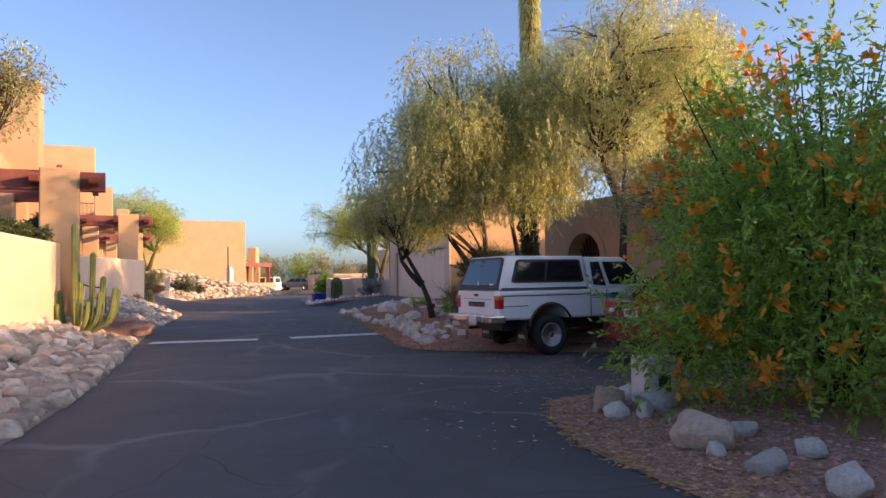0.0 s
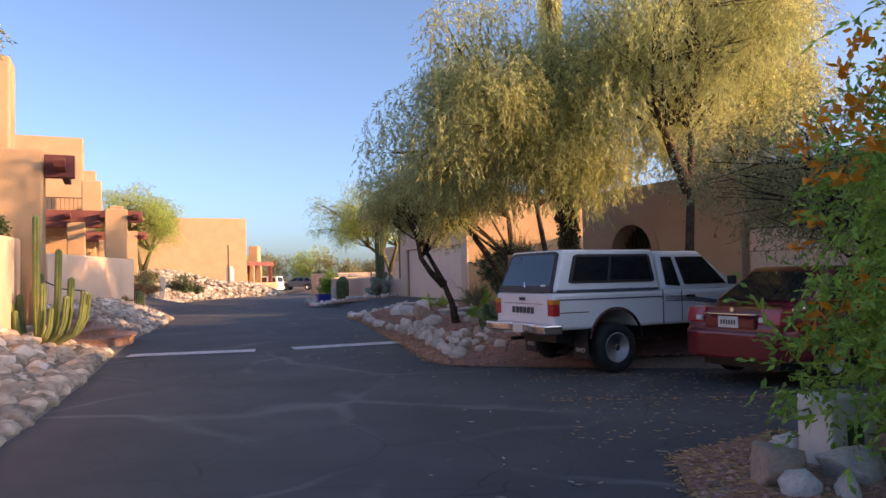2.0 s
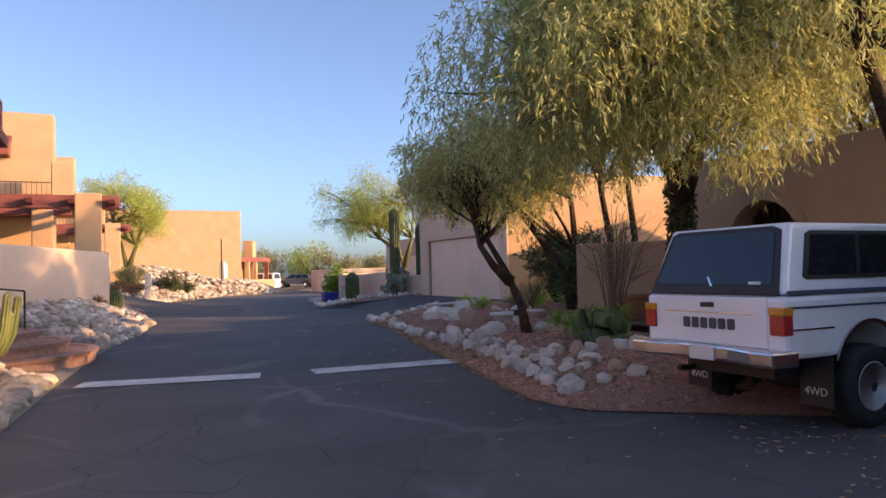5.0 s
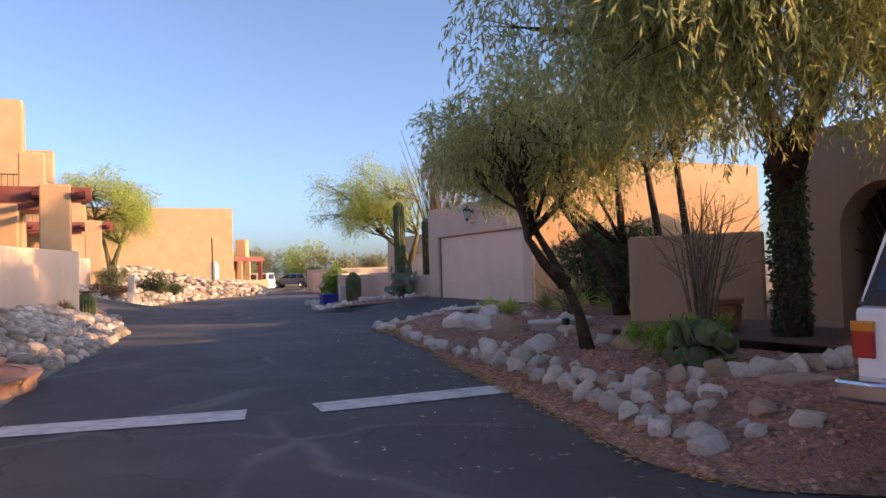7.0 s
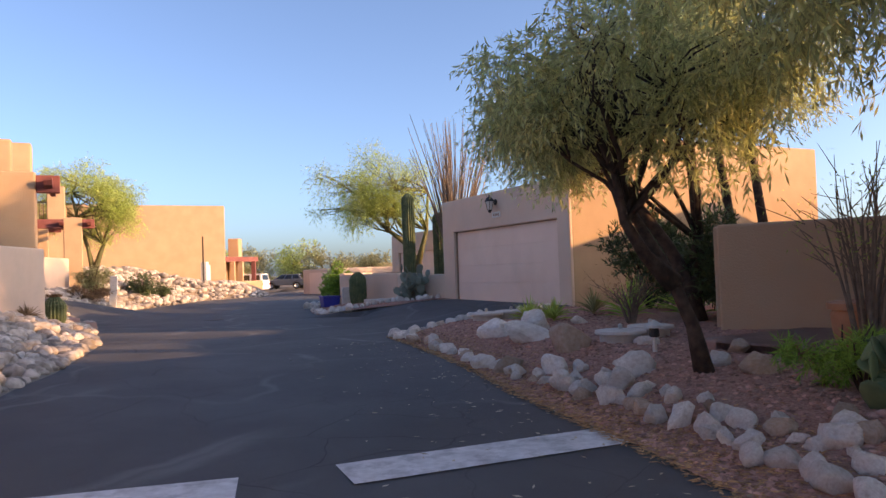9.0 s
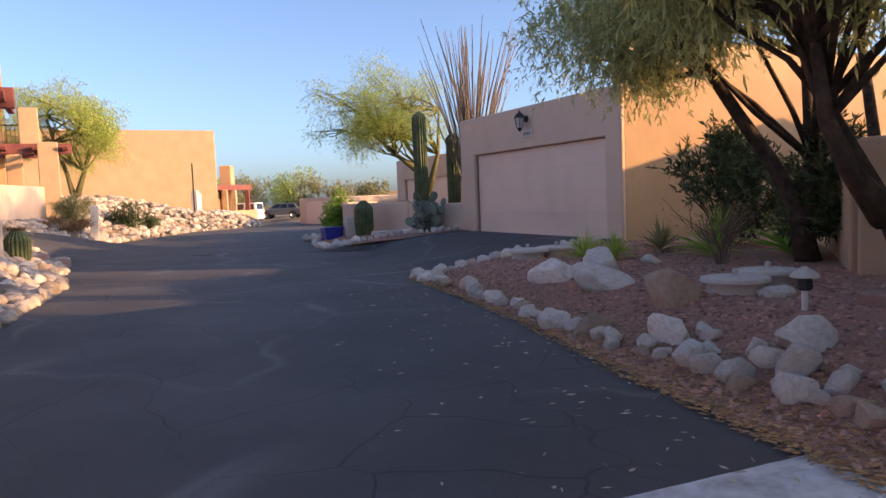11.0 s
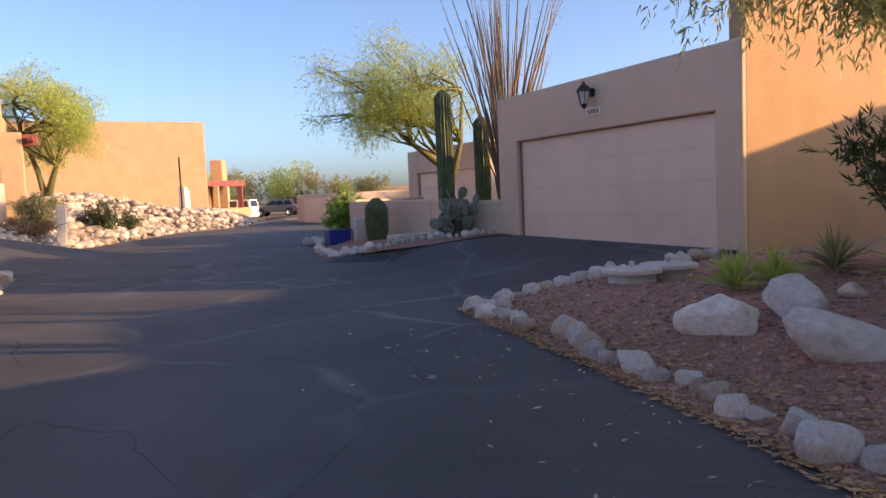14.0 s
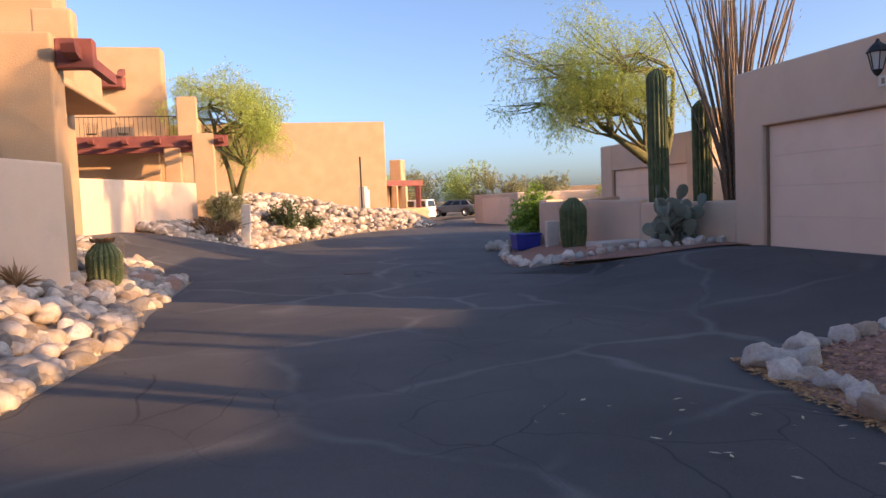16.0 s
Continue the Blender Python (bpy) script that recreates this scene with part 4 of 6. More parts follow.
heads = np.array([0, 0, 1.65]) + v * np.array([2.0, 1.8, 2.15]) * rng.uniform(0.82, 1.06, (n, 1))
heads = heads[heads[:, 2] > 0.15]
blooms = []
for k in range(5):
    c = rng.normal(size=(12, 3)) * 0.033
    q = leaves_mesh("flower", c, rng.normal(size=c.shape) + np.array([-0.4, -0.3, 0.2]), 0.09, 0.045, FLOWER, bush, "cluster of orange trumpet flowers", rng)
    blooms.append(q.data)
    q.location = heads[k]
for k, h in enumerate(heads[5:]):
    q = new("flower", blooms[k % 5])
    q.parent = bush
    q.matrix_basis = pose(*h, 0, 0, rng.uniform(0, 360)) @ Matrix.Scale(rng.uniform(0.9, 1.4), 4)
pos_all = []
for k in range(26):
    sp = bmesh.new()
    a = rng.uniform(0, 2 * math.pi)
    s = Vector((math.cos(a) * 0.9, math.sin(a) * 0.8, rng.uniform(2.4, 3.0)))
    e = s + Vector((math.cos(a) * 0.5, math.sin(a) * 0.5, rng.uniform(0.4, 0.9)))
    tube([s, s.lerp(e, 0.5) + Vector((0, 0, 0.05)), e], [0.012, 0.008, 0.003], 4, sp)
    part("shoot", sp, BARK_GREEN, bush)
    pos_all += [np.array(s.lerp(e, t)) for t in np.linspace(0.1, 1, 30)]
pa = np.repeat(np.array(pos_all), 3, 0)
leaves_mesh("shoot_foliage", pa, rng.normal(size=pa.shape), 0.09, 0.028, LEAF_GREEN, bush, rng=rng)


def bare_shrub(base, label, seed, h=2.0, stems=24, spread=0.5, leaf_material=LEAF_PALO):
    rng = np.random.default_rng(seed)
    ob = thing("shrub", pose(*base), label, "shrub")
    tips = []
    for k in range(stems):
        bm = bmesh.new()
        a = rng.uniform(0, 2 * math.pi)
        o = Vector((math.cos(a), math.sin(a), 0)) * spread * rng.uniform(0.2, 1)
        p = [Vector((0, 0, -0.05)) + o * 0.12, o * 0.4 + Vector((0, 0, h * 0.35)), o * 0.85 + Vector((rng.normal() * 0.06, rng.normal() * 0.06, h * 0.7)), o * 1.25 + Vector((rng.normal() * 0.1, rng.normal() * 0.1, h * rng.uniform(0.75, 1.1)))]
        tube(p, [0.022, 0.016, 0.009, 0.003], 5, bm)
        for j in range(5):
            s = p[1].lerp(p[3], rng.uniform(0.1, 0.9))
            e = s + Vector((o.x * 0.5 + rng.normal() * 0.14, o.y * 0.5 + rng.normal() * 0.14, rng.uniform(0.1, 0.4)))
            tube([s, e], [0.007, 0.002], 4, bm)
            tips.append(np.array(e))
        part("stem", bm, STEM, ob)
    t = np.repeat(np.array(tips), 5, 0) + rng.normal(size=(len(tips) * 5, 3)) * 0.08
    leaves_mesh("foliage", t, rng.normal(size=t.shape), 0.06, 0.014, leaf_material, ob, rng=rng)
    return ob


bare_shrub((1.15, 19.6, G(1.15, 19.6)), "twiggy bare shrub before the entry wall", 71, 2.1, 22, 0.6)
bare_shrub((0.4, 25.3, G(0.4, 25.3)), "small twiggy dry shrub in gravel", 72, 0.7, 14, 0.4, LEAF_RUST)


def ocotillo(base, label, seed):
    rng = np.random.default_rng(seed)
    ob = thing("ocotillo", pose(*base), label, "ocotillo")
    pts = []
    for k in range(84):
        a = rng.uniform(0, 2 * math.pi)
        o = Vector((math.cos(a), math.sin(a), 0)) * rng.uniform(0.1, 1.0) * 2.1
        h = rng.uniform(4.6, 6.6)
        bm = tube([o * 0.05, o * 0.16 + Vector((0, 0, h * 0.3)), o * 0.5 + Vector((rng.normal() * 0.06, rng.normal() * 0.06, h * 0.65)), o * 0.9 + Vector((rng.normal() * 0.1, rng.normal() * 0.1, h))], [0.032, 0.026, 0.02, 0.008], 6)
        part("stem", bm, STEM, ob, smooth=True)
        for t in np.linspace(0.25, 1, 26):
            p = o * (0.16 + 0.74 * t ** 1.3) + Vector((0, 0, h * t))
            pts.append(np.array(p))
    p = np.array(pts)
    leaves_mesh("foliage", p, rng.normal(size=p.shape), 0.06, 0.02, LEAF_OLIVE, ob, rng=rng)
    return ob


ocotillo((-2.2, 38.7, 0.6), "tall fan of thorny grey ocotillo stems", 81)


def ribbed(points, radius, ribs=14, seg=56, rib=0.09, taper=True):
    """A ribbed cactus column along points."""
    bm = bmesh.new()
    pts = [Vector(p) for p in points]
    rings = []
    fine = []
    for a, b in zip(pts, pts[1:]):
        fine += [a.lerp(b, t) for t in np.linspace(0, 1, 7)[:-1]]
    fine.append(pts[-1])
    n = len(fine)
    prof = [radius * min(1.0, 0.82 + 0.5 * i / n) for i in range(n)]
    for cap in (0.85, 0.6, 0.25):
        fine.append(fine[-1] + (pts[-1] - pts[-2]).normalized() * radius * 0.32)
        prof.append(radius * cap)
    for i, p in enumerate(fine):
        d = (fine[min(i + 1, len(fine) - 1)] - fine[max(i - 1, 0)]).normalized()
        side = d.cross(Vector((0.9, 0.4, 0.01))).normalized()
        if side.length < 0.1:
            side = Vector((1, 0, 0))
        other = d.cross(side)
        ring = []
        for k in range(seg):
            a = 2 * math.pi * k / seg
            r = prof[i] * (1 + rib * abs(math.cos(ribs * a / 2)) * 2 - rib)
            ring.append(bm.verts.new(p + r * (math.cos(a) * side + math.sin(a) * other)))
        rings.append(ring)
    for a, b in zip(rings, rings[1:]):
        for k in range(seg):
            bm.faces.new((a[k], a[(k + 1) % seg], b[(k + 1) % seg], b[k]))
    bm.faces.new(rings[-1]), bm.faces.new(rings[0][::-1])
    return bm


for x, y, top, r, lab in ((-3.85, 38.4, 4.45, 0.21, "tall ribbed saguaro cactus behind the courtyard wall"), (-2.75, 39.6, 3.85, 0.21, "shorter saguaro cactus beside the ocotillo")):
    ob = thing("saguaro", pose(x, y, 0.55), lab, "cactus", "saguaro cacti")
    part("column", ribbed([(0, 0, -0.1), (0.01, 0, 1.5), (0, 0.01, top - 0.85)], r, 16, 64), CACTUS, ob)
# barrel cacti
for x, y, h, r, lab in ((-5.75, 38.6, 1.05, 0.29, "stout barrel cactus in red gravel"), (-13.35, 32.3, 0.7, 0.27, "barrel cactus with rusty crown among rocks")):
    ob = thing("barrel_cactus", pose(x, y, G(x, y)), lab, "cactus", "barrel cacti")
    part("body", ribbed([(0, 0, -0.05), (0, 0, h * 0.35), (0, 0, h - 0.2)], r, 18, 72, 0.08), CACTUS, ob)
    rng = np.random.default_rng(90)
    a, zz = rng.uniform(0, 2 * math.pi, 700), rng.uniform(0, h, 700)
    p = np.stack([r * 1.05 * np.cos(a), r * 1.05 * np.sin(a), zz], 1)
    leaves_mesh("spines", p, np.stack([np.cos(a), np.sin(a), rng.normal(size=700) * 0.6], 1), 0.07, 0.006, SPINE, ob, rng=rng)["kind"] = "stuff"
    if h < 0.9:
        t = rng.uniform(0, 2 * math.pi, 160)
        q = np.stack([0.16 * np.cos(t), 0.16 * np.sin(t), np.full(160, h + 0.02)], 1)
        leaves_mesh("fruit", q, np.stack([np.cos(t) * 0.5, np.sin(t) * 0.5, np.ones(160)], 1), 0.09, 0.03, LEAF_RUST, ob, "rusty ring of dry fruit", rng)
# columnar cactus clump before the first wall
z = G(-8.35, 16.3)
ob = thing("columnar_cactus", pose(-8.35, 16.3, z), "clump of tall green columnar cactus arms", "cactus")
for dx, dy, h, lx, r in ((0.0, 0, 2.4, -0.05, 0.085), (0.28, 0.2, 1.75, 0.12, 0.08), (-0.3, 0.1, 0.9, -0.3, 0.07), (0.45, -0.1, 0.85, 0.45, 0.075), (0.6, 0.15, 0.7, 0.6, 0.07), (0.15, -0.2, 1.1, 0.2, 0.075), (-0.15, -0.15, 0.6, -0.4, 0.065), (0.4, 0.3, 1.2, 0.3, 0.08), (-0.4, -0.1, 0.75, -0.15, 0.06), (0.75, 0.0, 0.95, 0.5, 0.065), (0.3, -0.3, 0.65, 0.35, 0.06), (-0.1, 0.25, 1.3, 0.0, 0.07), (0.55, 0.3, 0.9, 0.75, 0.06)):
    part("arm", ribbed([(dx * 0.4, dy * 0.5, -0.05), (dx * 0.75 + lx * 0.3, dy, h * 0.22), (dx * 0.8 + lx * 0.45, dy, h * 0.5), (dx * 0.85 + lx * 0.5, dy, h)], r * 0.72, 7, 42, 0.14), CACTUS_ARM, ob)


def pad_cactus(base, label, seed, n, size, spread, material, rise):
    """Prickly pear: oval pads stacked on one another."""
    rng = np.random.default_rng(seed)
    ob = thing("prickly_pear", pose(*base), label, "cactus", "prickly pears")
    meshes = []
    for k in range(3):
        pm = lathe([(0.012, 0), (0.045, 0.03), (0.1, 0.12), (0.115, 0.2), (0.1, 0.27), (0.05, 0.315), (0.01, 0.325)], 12)
        for v in pm.verts:
            v.co.y *= 0.2
            v.co.x *= 1 + 0.12 * k
        me = bpy.data.meshes.new("pad")
        pm.to_mesh(me)
        pm.free()
        me.materials.append(material)
        me.polygons.foreach_set("use_smooth", [True] * len(me.polygons))
        meshes.append(me)
    joints = [Matrix.Translation((rng.normal() * spread * 0.3, rng.normal() * spread * 0.3, -0.03)) for _ in range(max(3, n // 9))]
    part("stump", lathe([(0.16, -0.05), (0.12, 0.2), (0.09, 0.4)], 9), STEM, ob)
    made = 0
    while made < n:
        j = joints[rng.integers(0, len(joints))]
        out = Vector((j.translation.x, j.translation.y, 0))
        tilt = rng.normal() * 0.45
        m = Matrix.Translation(j.translation) @ Matrix.Rotation(rng.uniform(0, math.pi * 2), 4, "Z") @ Matrix.Rotation(tilt, 4, "X") @ Matrix.Rotation(rng.normal() * 0.5, 4, "Y") @ Matrix.Scale(size * rng.uniform(0.75, 1.25), 4)
        tip = m @ Vector((0, 0, 0.3))
        if tip.z < 0.08 or tip.z > rise or Vector((tip.x, tip.y, 0)).length > spread:
            continue
        pad = new("pad", meshes[made % 3])
        pad.parent = ob
        pad.matrix_basis = m
        joints.append(Matrix.Translation(tip))
        made += 1
    return ob


pad_cactus((-3.75, 36.5, G(-3.75, 36.5)), "blue-grey prickly pear cactus against the low wall", 91, 150, 0.95, 0.85, CACTUS_BLUE, 1.3)
pad_cactus((0.75, 18.3, G(0.75, 18.3)), "low green prickly pear among border rocks", 92, 46, 0.9, 0.7, CACTUS_PAD, 0.55)
shrub((0.55, 18.75, G(0.55, 18.75)), (0.7, 0.55, 0.32), "low feathery green shrub by the border rocks", 93, LEAF_GREEN, (0.09, 0.012), 420, 12, 12)


def spiky(base, label, seed, n, length, width, material, h=0.05, name="yucca"):
    """A rosette of stiff blades."""
    rng = np.random.default_rng(seed)
    ob = thing(name, pose(*base), label, name)
    for k in range(n):
        bm = bmesh.new()
        a, el = rng.uniform(0, 2 * math.pi), rng.uniform(0.15, 1.45)
        d = Vector((math.cos(a) * math.cos(el), math.sin(a) * math.cos(el), math.sin(el)))
        s = d.cross(Vector((0, 0, 1))).normalized() * width / 2
        l = length * rng.uniform(0.7, 1.15)
        o = Vector((0, 0, h * rng.uniform(0, 1)))
        sag = Vector((0, 0, -0.12 * l * math.cos(el)))
        pts = [o, o + d * l * 0.5, o + d * l + sag]
        up = s.cross(d).normalized() * width * 0.25
        v = [bm.verts.new(p) for p in (pts[0] - s * 0.7, pts[0] + s * 0.7, pts[1] - s + up, pts[1] - up, pts[1] + s + up, pts[2])]
        bm.faces.new((v[0], v[3], v[2])), bm.faces.new((v[0], v[1], v[3])), bm.faces.new((v[1], v[4], v[3]))
        bm.faces.new((v[2], v[3], v[5])), bm.faces.new((v[3], v[4], v[5]))
        part("blade", bm, material, ob)
    return ob


for k, (x, y, l, mat_) in enumerate(((0.7, 26.3, 0.75, LEAF_GREEN), (0.2, 27.3, 0.5, LEAF_OLIVE), (-1.2, 26.8, 0.5, LEAF_PALO), (-0.7, 26.9, 0.45, LEAF_PALO), (1.6, 25.6, 0.8, LEAF_GREEN), (-12.6, 29.6, 0.4, LEAF_RUST))):
    spiky((x, y, G(x, y)), "spiky green yucca rosette in gravel" if k < 5 else "dry spiky agave at the wall foot", 100 + k, 70, l, 0.035, mat_, 0.12)
shrub((1.4, 27.4, G(1.4, 27.4)), (1.0, 0.8, 0.95), "dark oleander shrub against the garage wall", 110, LEAF_DARK, (0.14, 0.03), 900, 12, 22, droop=-0.3)
shrub((2.0, 24.9, G(2.0, 24.9)), (0.9, 0.8, 0.85), "dark oleander shrub beside the entry wall", 111, LEAF_DARK, (0.14, 0.03), 800, 12, 20, droop=-0.3)
shrub((-6.95, 42.0, G(-6.95, 42.0)), (0.62, 0.62, 0.78), "bright green rounded citrus bush", 112, LEAF_GREEN, (0.09, 0.045), 700, 10, 10)
shrub((-18.4, 44.6, G(-18.4, 44.6)), (1.1, 0.8, 0.4), "rust-coloured low shrub on the bank", 113, LEAF_RUST, (0.09, 0.02), 500, 12, 14)
shrub((-18.9, 46.4, G(-18.9, 46.4)), (0.8, 0.7, 0.8), "spiky grey-green shrub on the bank", 114, LEAF_OLIVE, (0.16, 0.025), 420, 12, 12)
shrub((-18.2, 50.4, G(-18.2, 50.4)), (0.85, 0.75, 0.65), "dark green shrub on the rocky bank", 115, LEAF_DARK, (0.1, 0.04), 520, 12, 12)
shrub((-18.1, 53.2, G(-18.1, 53.2)), (0.5, 0.5, 0.5), "small cholla-like shrub on the bank", 116, LEAF_DARK, (0.1, 0.03), 220, 12, 10)
shrub((-9.7, 17.2, 2.0), (0.35, 1.0, 0.55), "dark clipped hedge over the garden wall", 117, LEAF_DARK, (0.05, 0.03), 1100, 12, 10, "hedge")
shrub((-9.0, 14.6, 2.0), (0.35, 1.6, 0.5), "dark clipped hedge over the garden wall", 118, LEAF_DARK, (0.05, 0.03), 1300, 12, 10, "hedge")
shrub((-11.2, 76, -0.1), (1.2, 2.4, 0.95), "dark hedge at the bend of the lane", 119, LEAF_DARK, (0.14, 0.07), 900, 10, 10, "hedge")
shrub((-13.8, 84, -0.3), (2.2, 1.4, 1.0), "dense green shrubs at the end of the lane", 120, LEAF_OLIVE, (0.16, 0.07), 800, 10, 10)
shrub((-16.8, 92, -0.3), (1.6, 1.4, 1.3), "dense green shrubs at the end of the lane", 121, LEAF_DARK, (0.16, 0.07), 800, 10, 10)


# ---- vehicles ----
class Taper:
    """A tapered cabin: a lower and an upper rectangle (x0, x1, half width, z)."""

    def __init__(self, lower, upper):
        self.a, self.b = lower, upper

    def at(self, face, u, v, out=0.0):
        (x0, x1, w, z), (X0, X1, V, Z) = self.a, self.b
        y, h = w + (V - w) * v, z + (Z - z) * v
        back, front = x0 + (X0 - x0) * v, x1 + (X1 - x1) * v
        if face in ("left", "right"):
            s = 1 if face == "left" else -1
            return Vector((back + (front - back) * u, s * (y + out), h + out * 0.2))
        if face == "back":
            return Vector((back - out, -y + 2 * y * u, h + out * 0.3))
        return Vector((front + out, -y + 2 * y * u, h + out * 0.3))

    def body(self, bevel=0.05):
        bm = bmesh.new()
        lo = [bm.verts.new((x, s * self.a[2], self.a[3])) for x, s in ((self.a[0], -1), (self.a[1], -1), (self.a[1], 1), (self.a[0], 1))]
        hi = [bm.verts.new((x, s * self.b[2], self.b[3])) for x, s in ((self.b[0], -1), (self.b[1], -1), (self.b[1], 1), (self.b[0], 1))]
        bm.faces.new(lo[::-1]), bm.faces.new(hi)
        for i in range(4):
            bm.faces.new((lo[i], lo[(i + 1) % 4], hi[(i + 1) % 4], hi[i]))
        bmesh.ops.bevel(bm, geom=bm.edges[:], offset=bevel, segments=3, affect="EDGES", profile=0.6)
        return bm

    def pane(self, face, corners, out=0.006, thick=0.012):
        bm = bmesh.new()
        o = [bm.verts.new(self.at(face, u, v, out + thick)) for u, v in corners]
        i = [bm.verts.new(self.at(face, u, v, -0.01)) for u, v in corners]
        bm.faces.new(o), bm.faces.new(i[::-1])
        n = len(corners)
        for k in range(n):
            bm.faces.new((o[k], i[k], i[(k + 1) % n], o[(k + 1) % n]))
        bmesh.ops.recalc_face_normals(bm, faces=bm.faces[:])
        return bm


def side_body(outline, axles, r, half, bevel=0.05):
    """A car's lower body from its side outline: the top line from the tail to the nose, with round wheel arches below."""
    top, zlow = outline
    pts = list(top)
    x_end, x_start = top[-1][0], top[0][0]
    pts.append((x_end - 0.05, zlow))
    for ax in sorted(axles, reverse=True):
        h = 0.36 - zlow
        a0 = math.asin(max(-0.9, min(0.9, -h / r)))
        for k in range(13):
            a = a0 + (math.pi - 2 * a0) * k / 12
            pts.append((ax + r * math.cos(a), 0.36 + r * math.sin(a)))
    pts.append((x_start + 0.06, zlow))
    return prism(pts, -half, half, "y", bevel, 2)


def wheel(parent, x, y, r, w, side, steel=True):
    t = part("wheel", lathe([(r * 0.58, -w * 0.12), (r * 0.62, -w / 2), (r * 0.93, -w / 2), (r, -w * 0.32), (r, w * 0.32), (r * 0.93, w / 2), (r * 0.62, w / 2), (r * 0.58, w * 0.12)], 30, "y"), RUBBER, parent, "black tyre on a silver wheel", smooth=True)
    t.location = (x, y, r)
    face = side * w / 2
    part("rim", lathe([(r * 0.6, face * 0.98), (r * 0.565, face * 1.0), (r * 0.53, face * 0.9), (r * 0.49, face * 0.62), (r * 0.27, face * 0.74), (r * 0.22, face * 0.7), (0.01, face * 0.66)], 32, "y"), SILVER, t, smooth=True)
    part("hub_cap", lathe([(r * 0.17, face * 0.6), (r * 0.165, face * 0.92), (r * 0.12, face * 1.0), (0.01, face * 1.02)], 16, "y"), CHROME, t, smooth=True)
    for k in range(7):
        a = 2 * math.pi * k / 7
        slot = prism([(r * (0.39 + 0.085 * math.cos(q)), r * (0.06 + 0.03 * math.cos(q)) * math.sin(q) * 1.2) for q in (2 * math.pi * j / 10 for j in range(10))], face * 0.5, face * 0.8, "y")
        bmesh.ops.rotate(slot, verts=slot.verts[:], cent=(0, 0, 0), matrix=Matrix.Rotation(a, 3, "Y"))
        part("rim_hole", slot, BLACK, t)
    return t


def lettering(text, size, m, material, parent):
    """Raised letters from the built-in font, as one mesh."""
    curve = bpy.data.curves.new("lettering", "FONT")
    curve.body, curve.size, curve.extrude, curve.align_x = text, size, 0.002, "CENTER"
    tmp = bpy.data.objects.new("lettering", curve)
    me = bpy.data.meshes.new_from_object(tmp)
    bpy.data.objects.remove(tmp)
    me.materials.append(material)
    ob = new("lettering", me)
    ob.parent = parent
    ob.matrix_basis = m
    return ob


